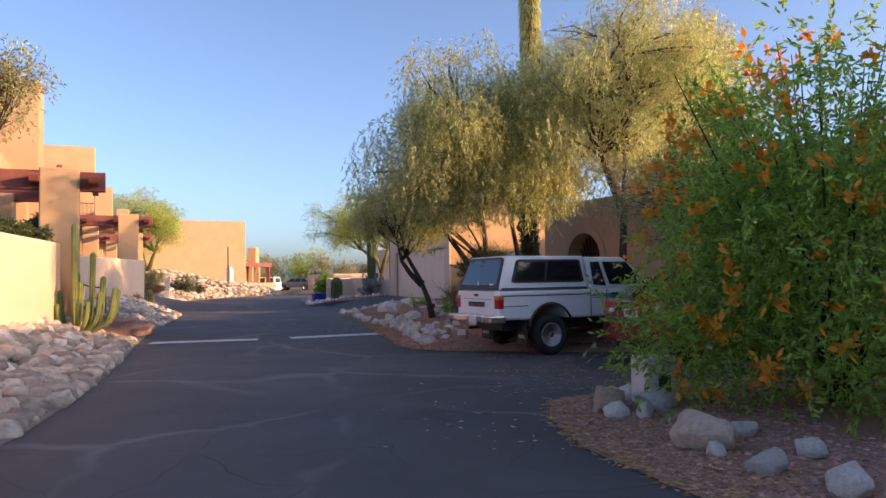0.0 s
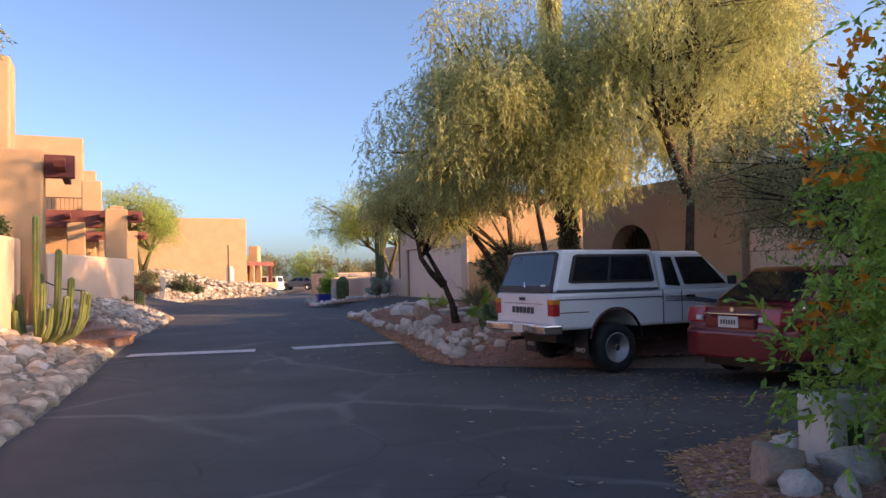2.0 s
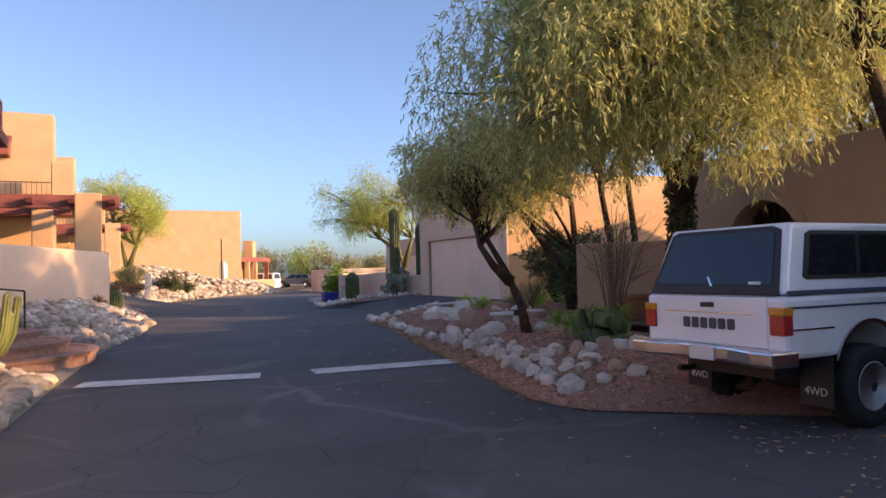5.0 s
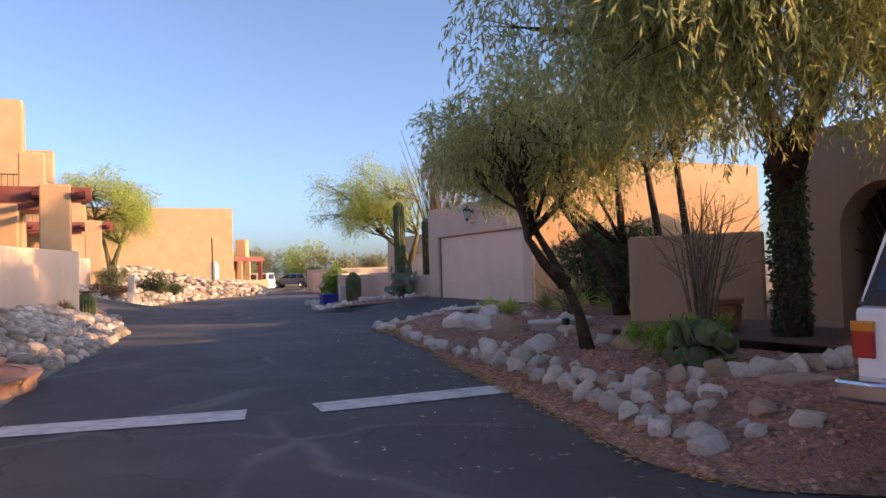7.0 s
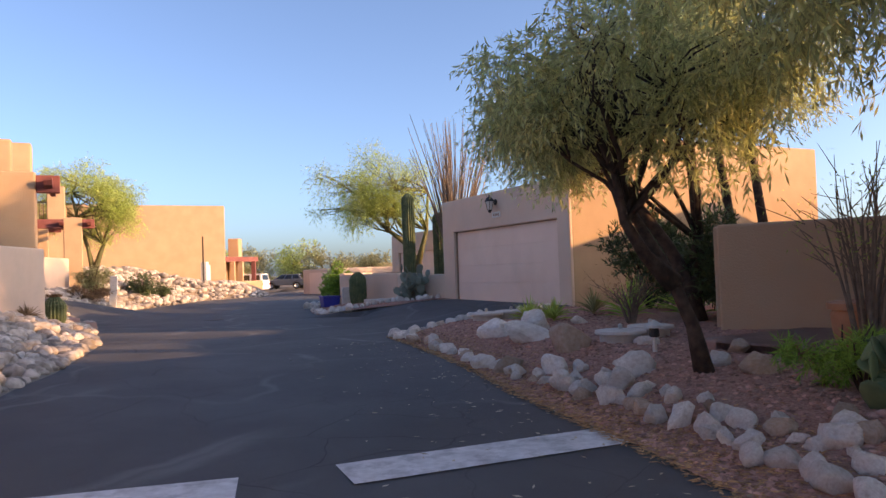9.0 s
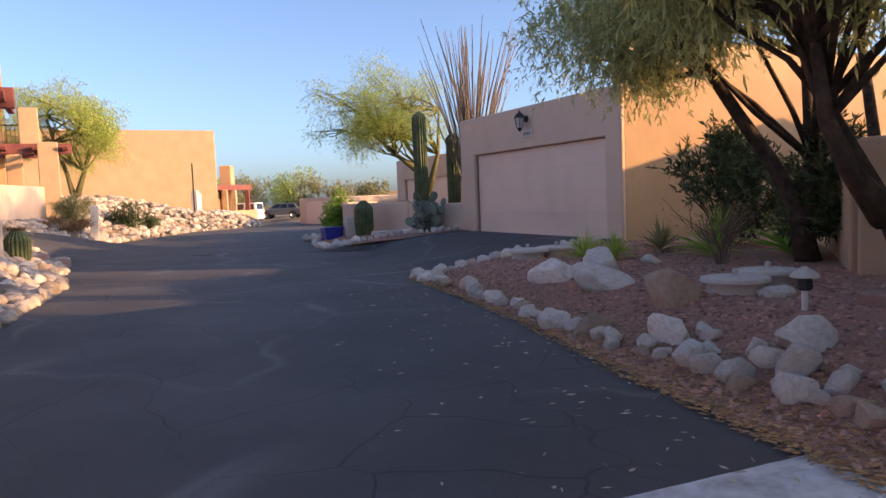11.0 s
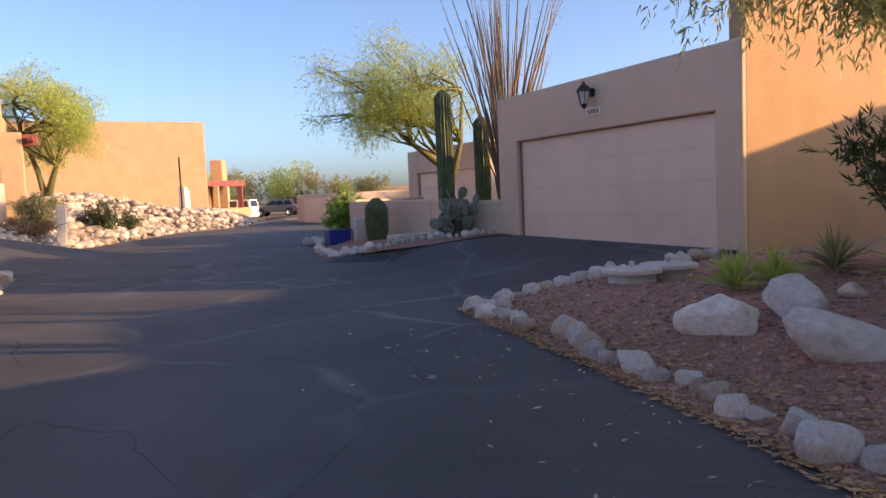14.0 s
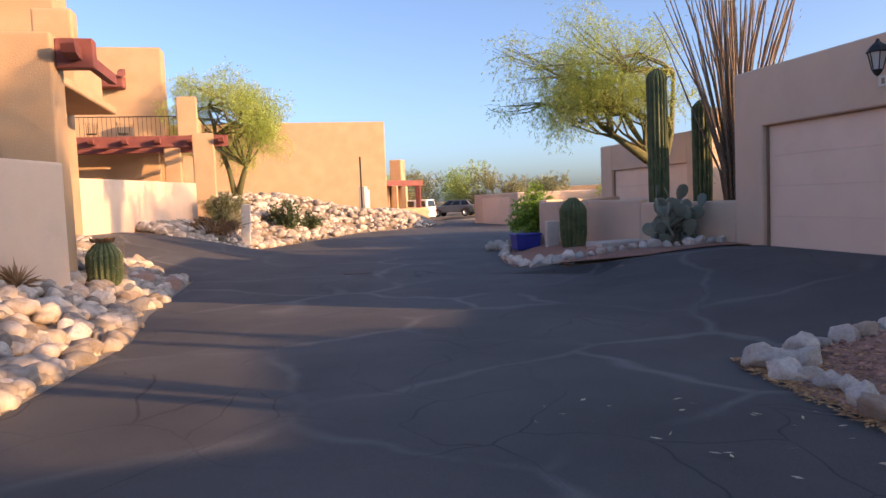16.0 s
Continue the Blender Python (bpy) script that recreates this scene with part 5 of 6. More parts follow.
def pickup(m):
    ob = thing("pickup_truck", m, "white pickup truck with matching camper shell, parked nose-in", "truck")
    top = [(0.0, 0.62), (0.0, 1.1), (2.05, 1.1), (3.7, 1.09), (4.55, 1.0), (4.68, 0.9), (4.7, 0.6)]
    part("body", side_body((top, 0.55), (1.12, 3.92), 0.47, 0.83), WHITE_PAINT, ob, "white painted body with blue side stripes")
    part("underbody", box(0.25, -0.5, 0.34, 4.4, 0.5, 0.56), BLACK, ob)
    shell = Taper((0.02, 2.02, 0.815, 1.105), (0.26, 1.98, 0.7, 1.74))
    sh = part("camper_shell", shell.body(0.05), WHITE_PAINT, ob, "white camper shell with dark windows")
    part("rear_window_rim", shell.pane("back", [(0.03, 0.0), (0.97, 0.0), (0.955, 0.9), (0.9, 0.95), (0.1, 0.95), (0.045, 0.9)]), BLACK, sh, "black rubber rim of the rear hatch")
    part("rear_window", shell.pane("back", [(0.07, 0.14), (0.93, 0.14), (0.92, 0.84), (0.88, 0.89), (0.12, 0.89), (0.08, 0.84)], 0.012), GLASS, sh)
    part("wiper", shell.pane("back", [(0.47, 0.1), (0.49, 0.1), (0.53, 0.24), (0.515, 0.24)], 0.024, 0.008), CHROME, sh)
    part("hatch_latch", shell.pane("back", [(0.14, 0.13), (0.22, 0.13), (0.22, 0.17), (0.14, 0.17)], 0.024, 0.008), PLATE, sh)
    for f in ("left", "right"):
        part("window_rim", shell.pane(f, [(0.11, 0.24), (0.14, 0.2), (0.93, 0.2), (0.955, 0.24), (0.94, 0.84), (0.91, 0.88), (0.15, 0.88), (0.12, 0.84)], 0.003), BLACK, sh)
        part("side_window", shell.pane(f, [(0.14, 0.26), (0.92, 0.26), (0.91, 0.82), (0.15, 0.82)], 0.01), GLASS, sh)
        part("window_bar", shell.pane(f, [(0.47, 0.25), (0.495, 0.25), (0.515, 0.83), (0.49, 0.83)], 0.022, 0.01), BLACK, sh)
        part("stripe", shell.pane(f, [(0.02, 0.005), (0.98, 0.005), (0.98, 0.055), (0.02, 0.055)], 0.006, 0.006), STRIPE, sh)
    cab = Taper((2.08, 3.78, 0.8, 1.085), (2.12, 3.02, 0.62, 1.72))
    cb = part("cab", cab.body(0.06), WHITE_PAINT, ob)
    part("windscreen", cab.pane("front", [(0.06, 0.1), (0.94, 0.1), (0.9, 0.9), (0.1, 0.9)]), GLASS, cb)
    for f, s in (("left", 1), ("right", -1)):
        part("quarter_window", cab.pane(f, [(0.05, 0.14), (0.23, 0.1), (0.27, 0.84), (0.07, 0.84)]), GLASS, cb)
        part("door_window", cab.pane(f, [(0.3, 0.14), (0.87, 0.14), (0.93, 0.84), (0.36, 0.84)]), GLASS, cb)
        part("stripe", box(0.06, s * 0.832 - 0.004, 0.985, 2.05, s * 0.832 + 0.004, 1.005), STRIPE, ob)
        for k in range(3):
            part("stripe", prism([(2.12, 1.0 - 0.035 * k), (2.12, 0.988 - 0.035 * k), (2.6, 0.975 - 0.03 * k), (3.35, 0.87 - 0.02 * k), (3.35, 0.885 - 0.02 * k), (2.6, 0.992 - 0.03 * k)], s * 0.833 - 0.004, s * 0.833 + 0.004, "y"), STRIPE, ob)
        part("trim_line", box(0.06, s * 0.832 - 0.005, 0.8, 0.62, s * 0.832 + 0.005, 0.815), CHROME, ob)
        part("door_handle", box(2.55, s * 0.84 - 0.015, 0.97, 2.72, s * 0.84 + 0.015, 1.01, 0.006), BLACK, ob)
        part("door_gap", box(2.44, s * 0.832 - 0.004, 0.6, 2.45, s * 0.832 + 0.004, 1.08), BLACK, ob)
        part("bed_gap", box(2.05, s * 0.832 - 0.004, 0.58, 2.065, s * 0.832 + 0.004, 1.09), BLACK, ob)
        part("mirror", box(3.42, s * 0.92 - 0.07, 1.16, 3.5, s * 0.92 + 0.07, 1.3, 0.02, 2), BLACK, ob)
        lip = [(1.12 + rr * math.cos(a), 0.36 + rr * math.sin(a)) for rr, ks in ((0.47, range(15)), (0.505, range(14, -1, -1))) for a in (math.pi * (0.03 + 0.94 * k / 14) for k in ks)]
        part("arch_trim", prism(lip, s * 0.835 - 0.012, s * 0.835 + 0.012, "y"), CHROME, ob, "bright wheel arch trim")
        tl = part("tail_light", box(-0.02, s * 0.76 - 0.075, 0.76, 0.1, s * 0.76 + 0.075, 1.0, 0.012, 2), LENS_RED, ob, "red tail light with amber top")
        part("indicator", box(-0.026, s * 0.76 - 0.078, 0.93, 0.103, s * 0.76 + 0.078, 1.003, 0.01, 2), LENS_AMBER, tl)
        flap = part("mud_flap", box(0.56, s * 0.68 - 0.16, 0.1, 0.585, s * 0.68 + 0.16, 0.55), BLACK, ob, "black rubber mud flap lettered in white")
        lettering("4WD", 0.1, pose(0.555, s * 0.68, 0.2, 90, 0, -90), PLATE, flap)
        wheel(ob, 1.12, s * 0.72, 0.38, 0.26, s)
        wheel(ob, 3.92, s * 0.72, 0.38, 0.26, s)
    tg = part("tailgate", box(-0.012, -0.66, 0.64, 0.03, 0.66, 1.085, 0.012, 2), WHITE_PAINT, ob)
    part("crease", box(-0.016, -0.55, 0.93, -0.01, 0.55, 0.94), CHROME, tg)
    part("latch", box(-0.028, -0.08, 0.985, -0.008, 0.08, 1.03, 0.006), BLACK, tg)
    for k in range(6):       # the maker's lettering as plain bars
        part("letter_bar", box(-0.018, -0.315 + 0.107 * k, 0.785, -0.01, -0.235 + 0.107 * k, 0.885, 0.012), INK, tg)
    bp = part("bumper", prism([(-0.2, -0.62), (-0.2, -0.85), (0.12, -0.87), (0.12, 0.87), (-0.2, 0.85), (-0.2, 0.62), (-0.1, 0.3), (-0.1, -0.3)], 0.5, 0.64, "z", 0.025, 2), CHROME, ob, "dull chrome step bumper")
    part("number_plate", box(-0.115, -0.15, 0.5, -0.1, 0.15, 0.63, 0.004), PLATE, bp)
    part("exhaust", lathe([(0.03, 0.05), (0.03, 0.4)], 10, "x", (0, 0.45, 0.36)), IRON, ob)
    part("axle", lathe([(0.05, -0.6), (0.13, -0.1), (0.13, 0.1), (0.05, 0.6)], 12, "y", (1.12, 0, 0.38)), BLACK, ob)
    part("front_bumper", box(4.66, -0.8, 0.45, 4.82, 0.8, 0.68, 0.03, 2), CHROME, ob)
    for child in ob.children:                        # the body rides high on its springs
        if not child.name.startswith(("wheel", "axle")):
            child.location.z += 0.13
    return ob


pickup(pose(0.64, 13.78, G(1.2, 14.0) + 0.0, 0, 0, 26.0))


def soft_corners(me):
    """Draws the tail and the shoulders of a body in, as seen from above and behind."""
    for v in me.vertices:
        k = max(0.0, (0.55 - v.co.x) / 0.55)
        v.co.y *= (1 - 0.13 * k * k) * (1 - 0.09 * smoothstep(0.62, 1.0, v.co.z))


def sedan(m):
    ob = thing("sedan_car", m, "dark red four-door sedan parked nose-in", "car")
    top = [(0.0, 0.5), (0.03, 0.72), (0.12, 0.98), (0.75, 1.02), (3.1, 0.95), (4.1, 0.82), (4.38, 0.66), (4.42, 0.45)]
    part("body", side_body((top, 0.3), (0.95, 3.55), 0.35, 0.84, 0.07), RED_PAINT, ob, "glossy dark red body")
    soft_corners(ob.children[0].data)
    part("underbody", box(0.2, -0.6, 0.18, 4.2, 0.6, 0.32), BLACK, ob)
    cab = Taper((0.5, 3.35, 0.77, 1.0), (1.2, 2.4, 0.57, 1.5))
    cb = part("cabin", cab.body(0.12), RED_PAINT, ob)
    part("rear_window", cab.pane("back", [(0.08, 0.1), (0.92, 0.1), (0.88, 0.86), (0.12, 0.86)]), GLASS, cb)
    part("windscreen", cab.pane("front", [(0.06, 0.1), (0.94, 0.1), (0.9, 0.88), (0.1, 0.88)]), GLASS, cb)
    for f, s in (("left", 1), ("right", -1)):
        part("door_window", cab.pane(f, [(0.14, 0.16), (0.46, 0.12), (0.47, 0.84), (0.2, 0.84)]), GLASS, cb)
        part("door_window", cab.pane(f, [(0.5, 0.12), (0.86, 0.12), (0.82, 0.84), (0.51, 0.84)]), GLASS, cb)
        tl = part("tail_light", prism([(0.02, 0.76), (0.08, 0.97), (0.3, 0.97), (0.24, 0.8)], s * 0.44, s * 0.745, "y", 0.02, 2), LENS_RED, ob, "red tail light with clear insert")
        part("reverse_lamp", box(0.0, s * 0.5 - 0.05, 0.79, 0.06, s * 0.5 + 0.05, 0.86, 0.01), LENS_WHITE, tl)
        part("door_gap", box(1.5, s * 0.842 - 0.004, 0.4, 1.51, s * 0.842 + 0.004, 0.98), BLACK, ob)
        part("mirror", box(2.9, s * 0.92 - 0.09, 0.98, 3.02, s * 0.92 + 0.09, 1.1, 0.03, 2), RED_PAINT, ob)
        wheel(ob, 0.95, s * 0.74, 0.305, 0.2, s)
        wheel(ob, 3.55, s * 0.74, 0.305, 0.2, s)
    part("bumper", prism([(-0.1, -0.45), (-0.05, -0.66), (0.06, -0.78), (0.35, -0.855), (0.35, 0.855), (0.06, 0.78), (-0.05, 0.66), (-0.1, 0.45)], 0.3, 0.68, "z", 0.05, 3), RED_PAINT, ob)
    part("bumper_crease", box(-0.092, -0.6, 0.5, -0.07, 0.6, 0.512), BLACK, ob)
    part("trunk_panel", box(0.0, -0.4, 0.7, 0.05, 0.4, 0.84, 0.015), RED_PAINT, ob)
    pl = part("number_plate", box(-0.015, -0.16, 0.71, 0.0, 0.16, 0.86, 0.004), PLATE, ob, "pale number plate with illegible bars")
    for k in range(6):
        part("plate_bar", box(-0.019, -0.12 + 0.042 * k, 0.755, -0.015, -0.095 + 0.042 * k, 0.815), INK, pl)
    part("trunk_lip", box(-0.005, -0.42, 0.875, 0.06, 0.42, 0.9, 0.008), CHROME, ob)
    part("emblem", lathe([(0.035, 0.0), (0.03, -0.01)], 12, "x", (0.075, 0, 0.94)), CHROME, ob)
    return ob


sedan(pose(3.15, 12.1, G(4.5, 12.3) + 0.05, 0, 0, 28.0))


def far_car(m, paint, label, h, boxy):
    ob = thing("car", m, label, "car")
    if boxy:
        top = [(0, 0.6), (0, 1.15), (3.4, 1.15), (4.4, 1.1), (4.5, 0.6)]
        cab = Taper((0.03, 3.3, 0.85, 1.14), (0.12, 3.0, 0.74, h))
    else:
        top = [(0, 0.5), (0.1, 0.98), (3.2, 0.95), (4.3, 0.8), (4.4, 0.45)]
        cab = Taper((0.3, 3.4, 0.8, 0.97), (0.8, 2.5, 0.6, h))
    part("body", side_body((top, 0.38), (0.9, 3.6), 0.42, 0.86, 0.05), paint, ob)
    cb = part("cabin", cab.body(0.06), paint, ob)
    for f in ("left", "right"):
        for u in (0.05, 0.37, 0.68):
            part("side_window", cab.pane(f, [(u, 0.15), (u + 0.27, 0.15), (u + 0.26, 0.85), (u + 0.01, 0.85)]), GLASS, cb)
    part("rear_window", cab.pane("back", [(0.1, 0.15), (0.9, 0.15), (0.88, 0.85), (0.12, 0.85)]), GLASS, cb)
    for s in (1, -1):
        part("tail_light", box(-0.02, s * 0.72 - 0.07, 0.75, 0.05, s * 0.72 + 0.07, 0.98, 0.01), LENS_RED, ob)
        wheel(ob, 0.9, s * 0.76, 0.36, 0.22, s)
        wheel(ob, 3.6, s * 0.76, 0.36, 0.22, s)
    return ob


far_car(pose(-18.3, 79.6, G(-18.3, 80), 0, 0, 168), WHITE_PAINT, "white boxy sport utility vehicle parked by the lane", 1.85, True)
far_car(pose(-15.6, 86.4, G(-17, 86), 0, 0, 172), GREY_PAINT, "silver-grey hatchback parked at the end of the lane", 1.5, False)


# ---- small things on the banks and beds ----
def stepping_stones(pts, label):
    for x, y, w, d, a in pts:
        bm = box(-w / 2, -d / 2, -0.05, w / 2, d / 2, 0.035, 0.015, 2)
        for v in bm.verts:
            v.co.x += random.uniform(-0.02, 0.02)
        ob = finish("stepping_stone", bm, PINK_STONE)
        ob.matrix_world = pose(x, y, G(x, y) + 0.02, 0, 0, a)
        tagged(ob, label, "stepping stone", "stepping stones")


stepping_stones([(-5.15, 37.0, 0.55, 0.28, 10), (-5.05, 37.4, 0.6, 0.28, 14), (-4.95, 37.8, 0.55, 0.3, 8), (-4.85, 38.2, 0.5, 0.28, 12)], "pinkish stepping stone set in red gravel")
stepping_stones([(1.15, 17.0, 0.6, 0.45, 20), (1.9, 18.2, 0.55, 0.45, -12)], "reddish flagstone set in gravel")
ob = finish("concrete_slab", box(-0.8, -0.35, -0.05, 0.8, 0.35, 0.07, 0.015, 2), CONCRETE)
ob.matrix_world = pose(-4.6, 37.75, G(-4.6, 37.75), 0, 0, 28)
tagged(ob, "pale concrete slab before the courtyard wall", "slab")
ob = thing("storage_bin", pose(-7.05, 40.6, G(-7.05, 40.6), 0, 0, 25), "blue plastic bin at the island's edge", "bin")
part("tub", Taper((-0.3, 0.3, 0.24, 0.0), (-0.34, 0.34, 0.28, 0.38)).body(0.03), BLUE_PLASTIC, ob)
part("lid", box(-0.36, -0.3, 0.38, 0.36, 0.3, 0.43, 0.015, 2), BLUE_PLASTIC, ob)
ob = finish("marker_post", box(-0.16, -0.1, -0.1, 0.16, 0.1, 0.62, 0.03, 2), CONCRETE)
ob.matrix_world = pose(-6.3, 39.6, G(-6.3, 39.6), 0, 0, 20)
tagged(ob, "short pale concrete marker post", "post")
ob = finish("marker_post", box(-0.16, -0.12, -0.2, 0.16, 0.12, 1.5, 0.03, 2), CONCRETE)
ob.matrix_world = pose(-17.6, 45.6, G(-17.6, 45.6), 0, 3, 20)
tagged(ob, "leaning pale stone post on the bank", "post")
for x, y, r in ((-1.97, 28.0, 0.36), (-1.4, 28.3, 0.36), (-0.43, 22.95, 0.36), (0.15, 23.4, 0.34)):
    ob = thing("septic_lid", pose(x, y, G(x, y) + 0.02), "pale round concrete access lid with small handle", "lid", "access lids")
    part("riser", lathe([(r * 0.82, -0.1), (r * 0.82, 0.1), (r * 0.8, 0.11)], 26), CONCRETE, ob)
    part("cover", lathe([(r, 0.1), (r + 0.01, 0.12), (r, 0.155), (r * 0.6, 0.17), (0.02, 0.175)], 28), CONCRETE, ob)
    part("handle", lathe([(0.03, 0.17), (0.035, 0.23), (0.015, 0.25)], 10), CONCRETE, ob)
ob = thing("garden_lamp", pose(-0.33, 21.7, G(-0.33, 21.7)), "small pagoda garden lamp on a white stake", "garden lamp")
part("stake", lathe([(0.03, -0.1), (0.03, 0.2)], 8), PLATE, ob)
part("lamp_body", lathe([(0.05, 0.2), (0.07, 0.22), (0.06, 0.32)], 10), BLACK, ob)
part("cap", lathe([(0.13, 0.32), (0.12, 0.35), (0.06, 0.39), (0.015, 0.42)], 12), CONCRETE, ob)
ob = thing("clay_pot", pose(1.75, 20.6, G(1.75, 20.6)), "large terracotta pot with twigs by the entry", "pot")
part("pot_body", lathe([(0.26, -0.03), (0.34, 0.2), (0.37, 0.45), (0.33, 0.52)], 24), TERRACOTTA, ob, smooth=True)
part("rim", lathe([(0.33, 0.5), (0.4, 0.51), (0.4, 0.58), (0.31, 0.6)], 24), TERRACOTTA, ob)
ob = thing("utility_box", pose(2.35, 8.05, G(2.35, 8.05), 0, 0, 20), "white painted address block beside the boulders", "utility box")
part("block", box(-0.22, -0.16, -0.05, 0.22, 0.16, 0.5, 0.02, 2), PLATE, ob)
part("number_panel", box(-0.08, -0.166, 0.12, 0.08, -0.158, 0.3, 0.003), CACTUS, ob)
# brick paved entry step
ob = thing("brick_step", pose(2.75, 19.2, G(2.6, 19.2), 0, 0, 28), "low red brick entry step", "step")
part("slab", box(-0.95, -1.3, -0.3, 1.6, 1.3, 0.1, 0.02), BRICK, ob)
for r in range(10):
    for c in range(8):
        b = part("brick", box(-0.94 + 0.25 * r, -1.28 + 0.32 * c, 0.1, -0.94 + 0.25 * r + 0.238, -1.28 + 0.32 * c + 0.308, 0.12), BRICK, ob) if (r == 0 and c == 0) else None
        if b is None:
            k = new("brick", ob.children[1].data)
            k.parent = ob
            k.location = (0.25 * r, 0.32 * c, 0)
# curved brick steps to the first house
ob = thing("brick_steps", pose(-9.95, 19.35, G(-8.0, 19.3) + 0.04), "curved red brick steps down to the lane", "steps")
for k in range(3):
    r, z = 2.0 - 0.45 * k, 0.18 * (k + 1)
    part("tread", lathe([(r - 0.06, -0.3), (r - 0.06, z - 0.05), (r - 0.01, z - 0.05), (r, z), (0.02, z + 0.004 * k)], 40), BRICK, ob)
    n = int(2 * math.pi * r / 0.17)
    shared = None
    for i in range(n):
        a = 2 * math.pi * i / n
        if math.cos(a - 0.1) < -0.2:
            continue
        if shared is None:
            q = part("brick", box(r - 0.2, -0.077, z, r + 0.015, 0.077, z + 0.012, 0.006), BRICK, ob)
            shared = q.data
        else:
            q = new("brick", shared)
            q.parent = ob
        q.rotation_euler = (0, 0, a)
ob = thing("handrail", pose(-9.5, 20.2, G(-9.5, 20.2)), "thin rusty iron handrail beside the brick steps", "handrail")
part("post", tube([(0, 0, -0.1), (0, 0, 0.95)], [0.018, 0.018], 6), IRON, ob)
part("rail", tube([(0, 0, 0.95), (-0.5, 0.05, 1.0), (-1.1, 0.1, 1.25)], [0.018, 0.018, 0.018], 6), IRON, ob)
part("post", tube([(-1.1, 0.1, 0.2), (-1.1, 0.1, 1.25)], [0.018, 0.018], 6), IRON, ob)
# brick steps by the drive of the second house
for k in range(3):
    ob = finish("brick_tread", box(-0.5, -0.2, -0.15, 0.5, 0.2, 0.1, 0.012), BRICK)
    ob.matrix_world = pose(-13.45 - 0.32 * k, 34.2 - 0.35 * k, G(-13.45 - 0.32 * k, 34.2 - 0.35 * k) + 0.06, 0, 0, -50)
    tagged(ob, "red brick tread among bank rocks", "step", "brick treads on the bank")
# manhole in the lane
ob = finish("manhole_cover", lathe([(0.32, 0.0), (0.32, 0.008), (0.28, 0.012), (0.02, 0.012)], 26), IRON)
ob.matrix_world = pose(-10.3, 36.4, G(-10.3, 36.4))
tagged(ob, "dark iron manhole cover in asphalt", "manhole cover")
# closed umbrella, table and chairs on the second deck
deck = pose(-20.8, 48.6, 4.77, 0, 0, GRID)
ob = thing("patio_umbrella", deck @ pose(-6.6, 3.9, 0), "closed purple patio umbrella on the deck", "umbrella")
part("pole", tube([(0, 0, 0), (0, 0, 2.3)], [0.02, 0.02], 6), IRON, ob)
part("canopy", lathe([(0.3, 0.95), (0.26, 1.1), (0.16, 1.7), (0.05, 2.2), (0.01, 2.28)], 16, ribs=8, rib=0.16), PURPLE, ob)
ob = thing("patio_table", deck @ pose(-6.3, 3.6, 0), "round dark iron patio table on the deck", "table")
part("tabletop", lathe([(0.5, 0.7), (0.5, 0.73), (0.02, 0.73)], 20), IRON, ob)
for k in range(3):
    a = 2.1 * k
    part("leg", tube([(0.4 * math.cos(a), 0.4 * math.sin(a), 0), (0.15 * math.cos(a), 0.15 * math.sin(a), 0.7)], [0.015, 0.015], 5), IRON, ob)
ob = thing("patio_chair", deck @ pose(-5.0, 3.7, 0), "wire patio chair with curved back on the deck", "chair", "patio chairs")
part("seat", lathe([(0.22, 0.42), (0.23, 0.45), (0.02, 0.45)], 16), IRON, ob)
for k in range(7):
    a = math.pi * (0.15 + 0.7 * k / 6)
    part("back_wire", tube([(0.22 * math.cos(a), 0.22 * math.sin(a), 0.44), (0.27 * math.cos(a), 0.27 * math.sin(a), 0.95)], [0.01, 0.01], 4), IRON, ob)
for k in range(4):
    a = math.pi / 4 + math.pi / 2 * k
    part("leg", tube([(0.17 * math.cos(a), 0.17 * math.sin(a), 0.43), (0.22 * math.cos(a), 0.22 * math.sin(a), 0)], [0.012, 0.012], 4), IRON, ob)
copy_thing(ob, deck @ pose(-3.7, 3.8, 0, 0, 0, 60))
# far roofs and hills that close the view
ob = thing("house", pose(-9, 112, 0), "distant tan stucco house beyond the bend", "house", "row of stucco houses")
part("wall", box(-6, 0, -1, 9, 8, 2.9, 0.05), STUCCO, ob)
part("wall", box(-12, 2, -1, -6.02, 9, 2.2, 0.05), STUCCO, ob)

# ---- rocks ----
ROCKS = []
for k in range(8):
    bm = bmesh.new()
    bmesh.ops.create_icosphere(bm, subdivisions=3, radius=1)
    rng = np.random.default_rng(200 + k)
    planes = [(Vector(rng.normal(size=3)).normalized(), rng.uniform(0.5, 0.85)) for _ in range(12)]
    for v in bm.verts:
        for nrm, dist in planes:
            over = v.co.dot(nrm) - dist
            if over > 0:
                v.co -= nrm * over * 0.97
        v.co += v.co * 0.10 * noise.noise(v.co * 2.3 + Vector((k * 7, 0, 0))) + v.co * 0.03 * noise.noise(v.co * 7)
        v.co.z *= 0.86
        v.co.y *= 0.8
    pair = []
    for mat_ in (ROCK_PALE, ROCK_TAN):
        me = bpy.data.meshes.new("rock")
        bm.to_mesh(me)
        me.materials.append(mat_)
        me.polygons.foreach_set("use_smooth", [True] * len(me.polygons))
        pair.append(me)
    bm.free()
    ROCKS.append(pair)
rock_rng = np.random.default_rng(300)


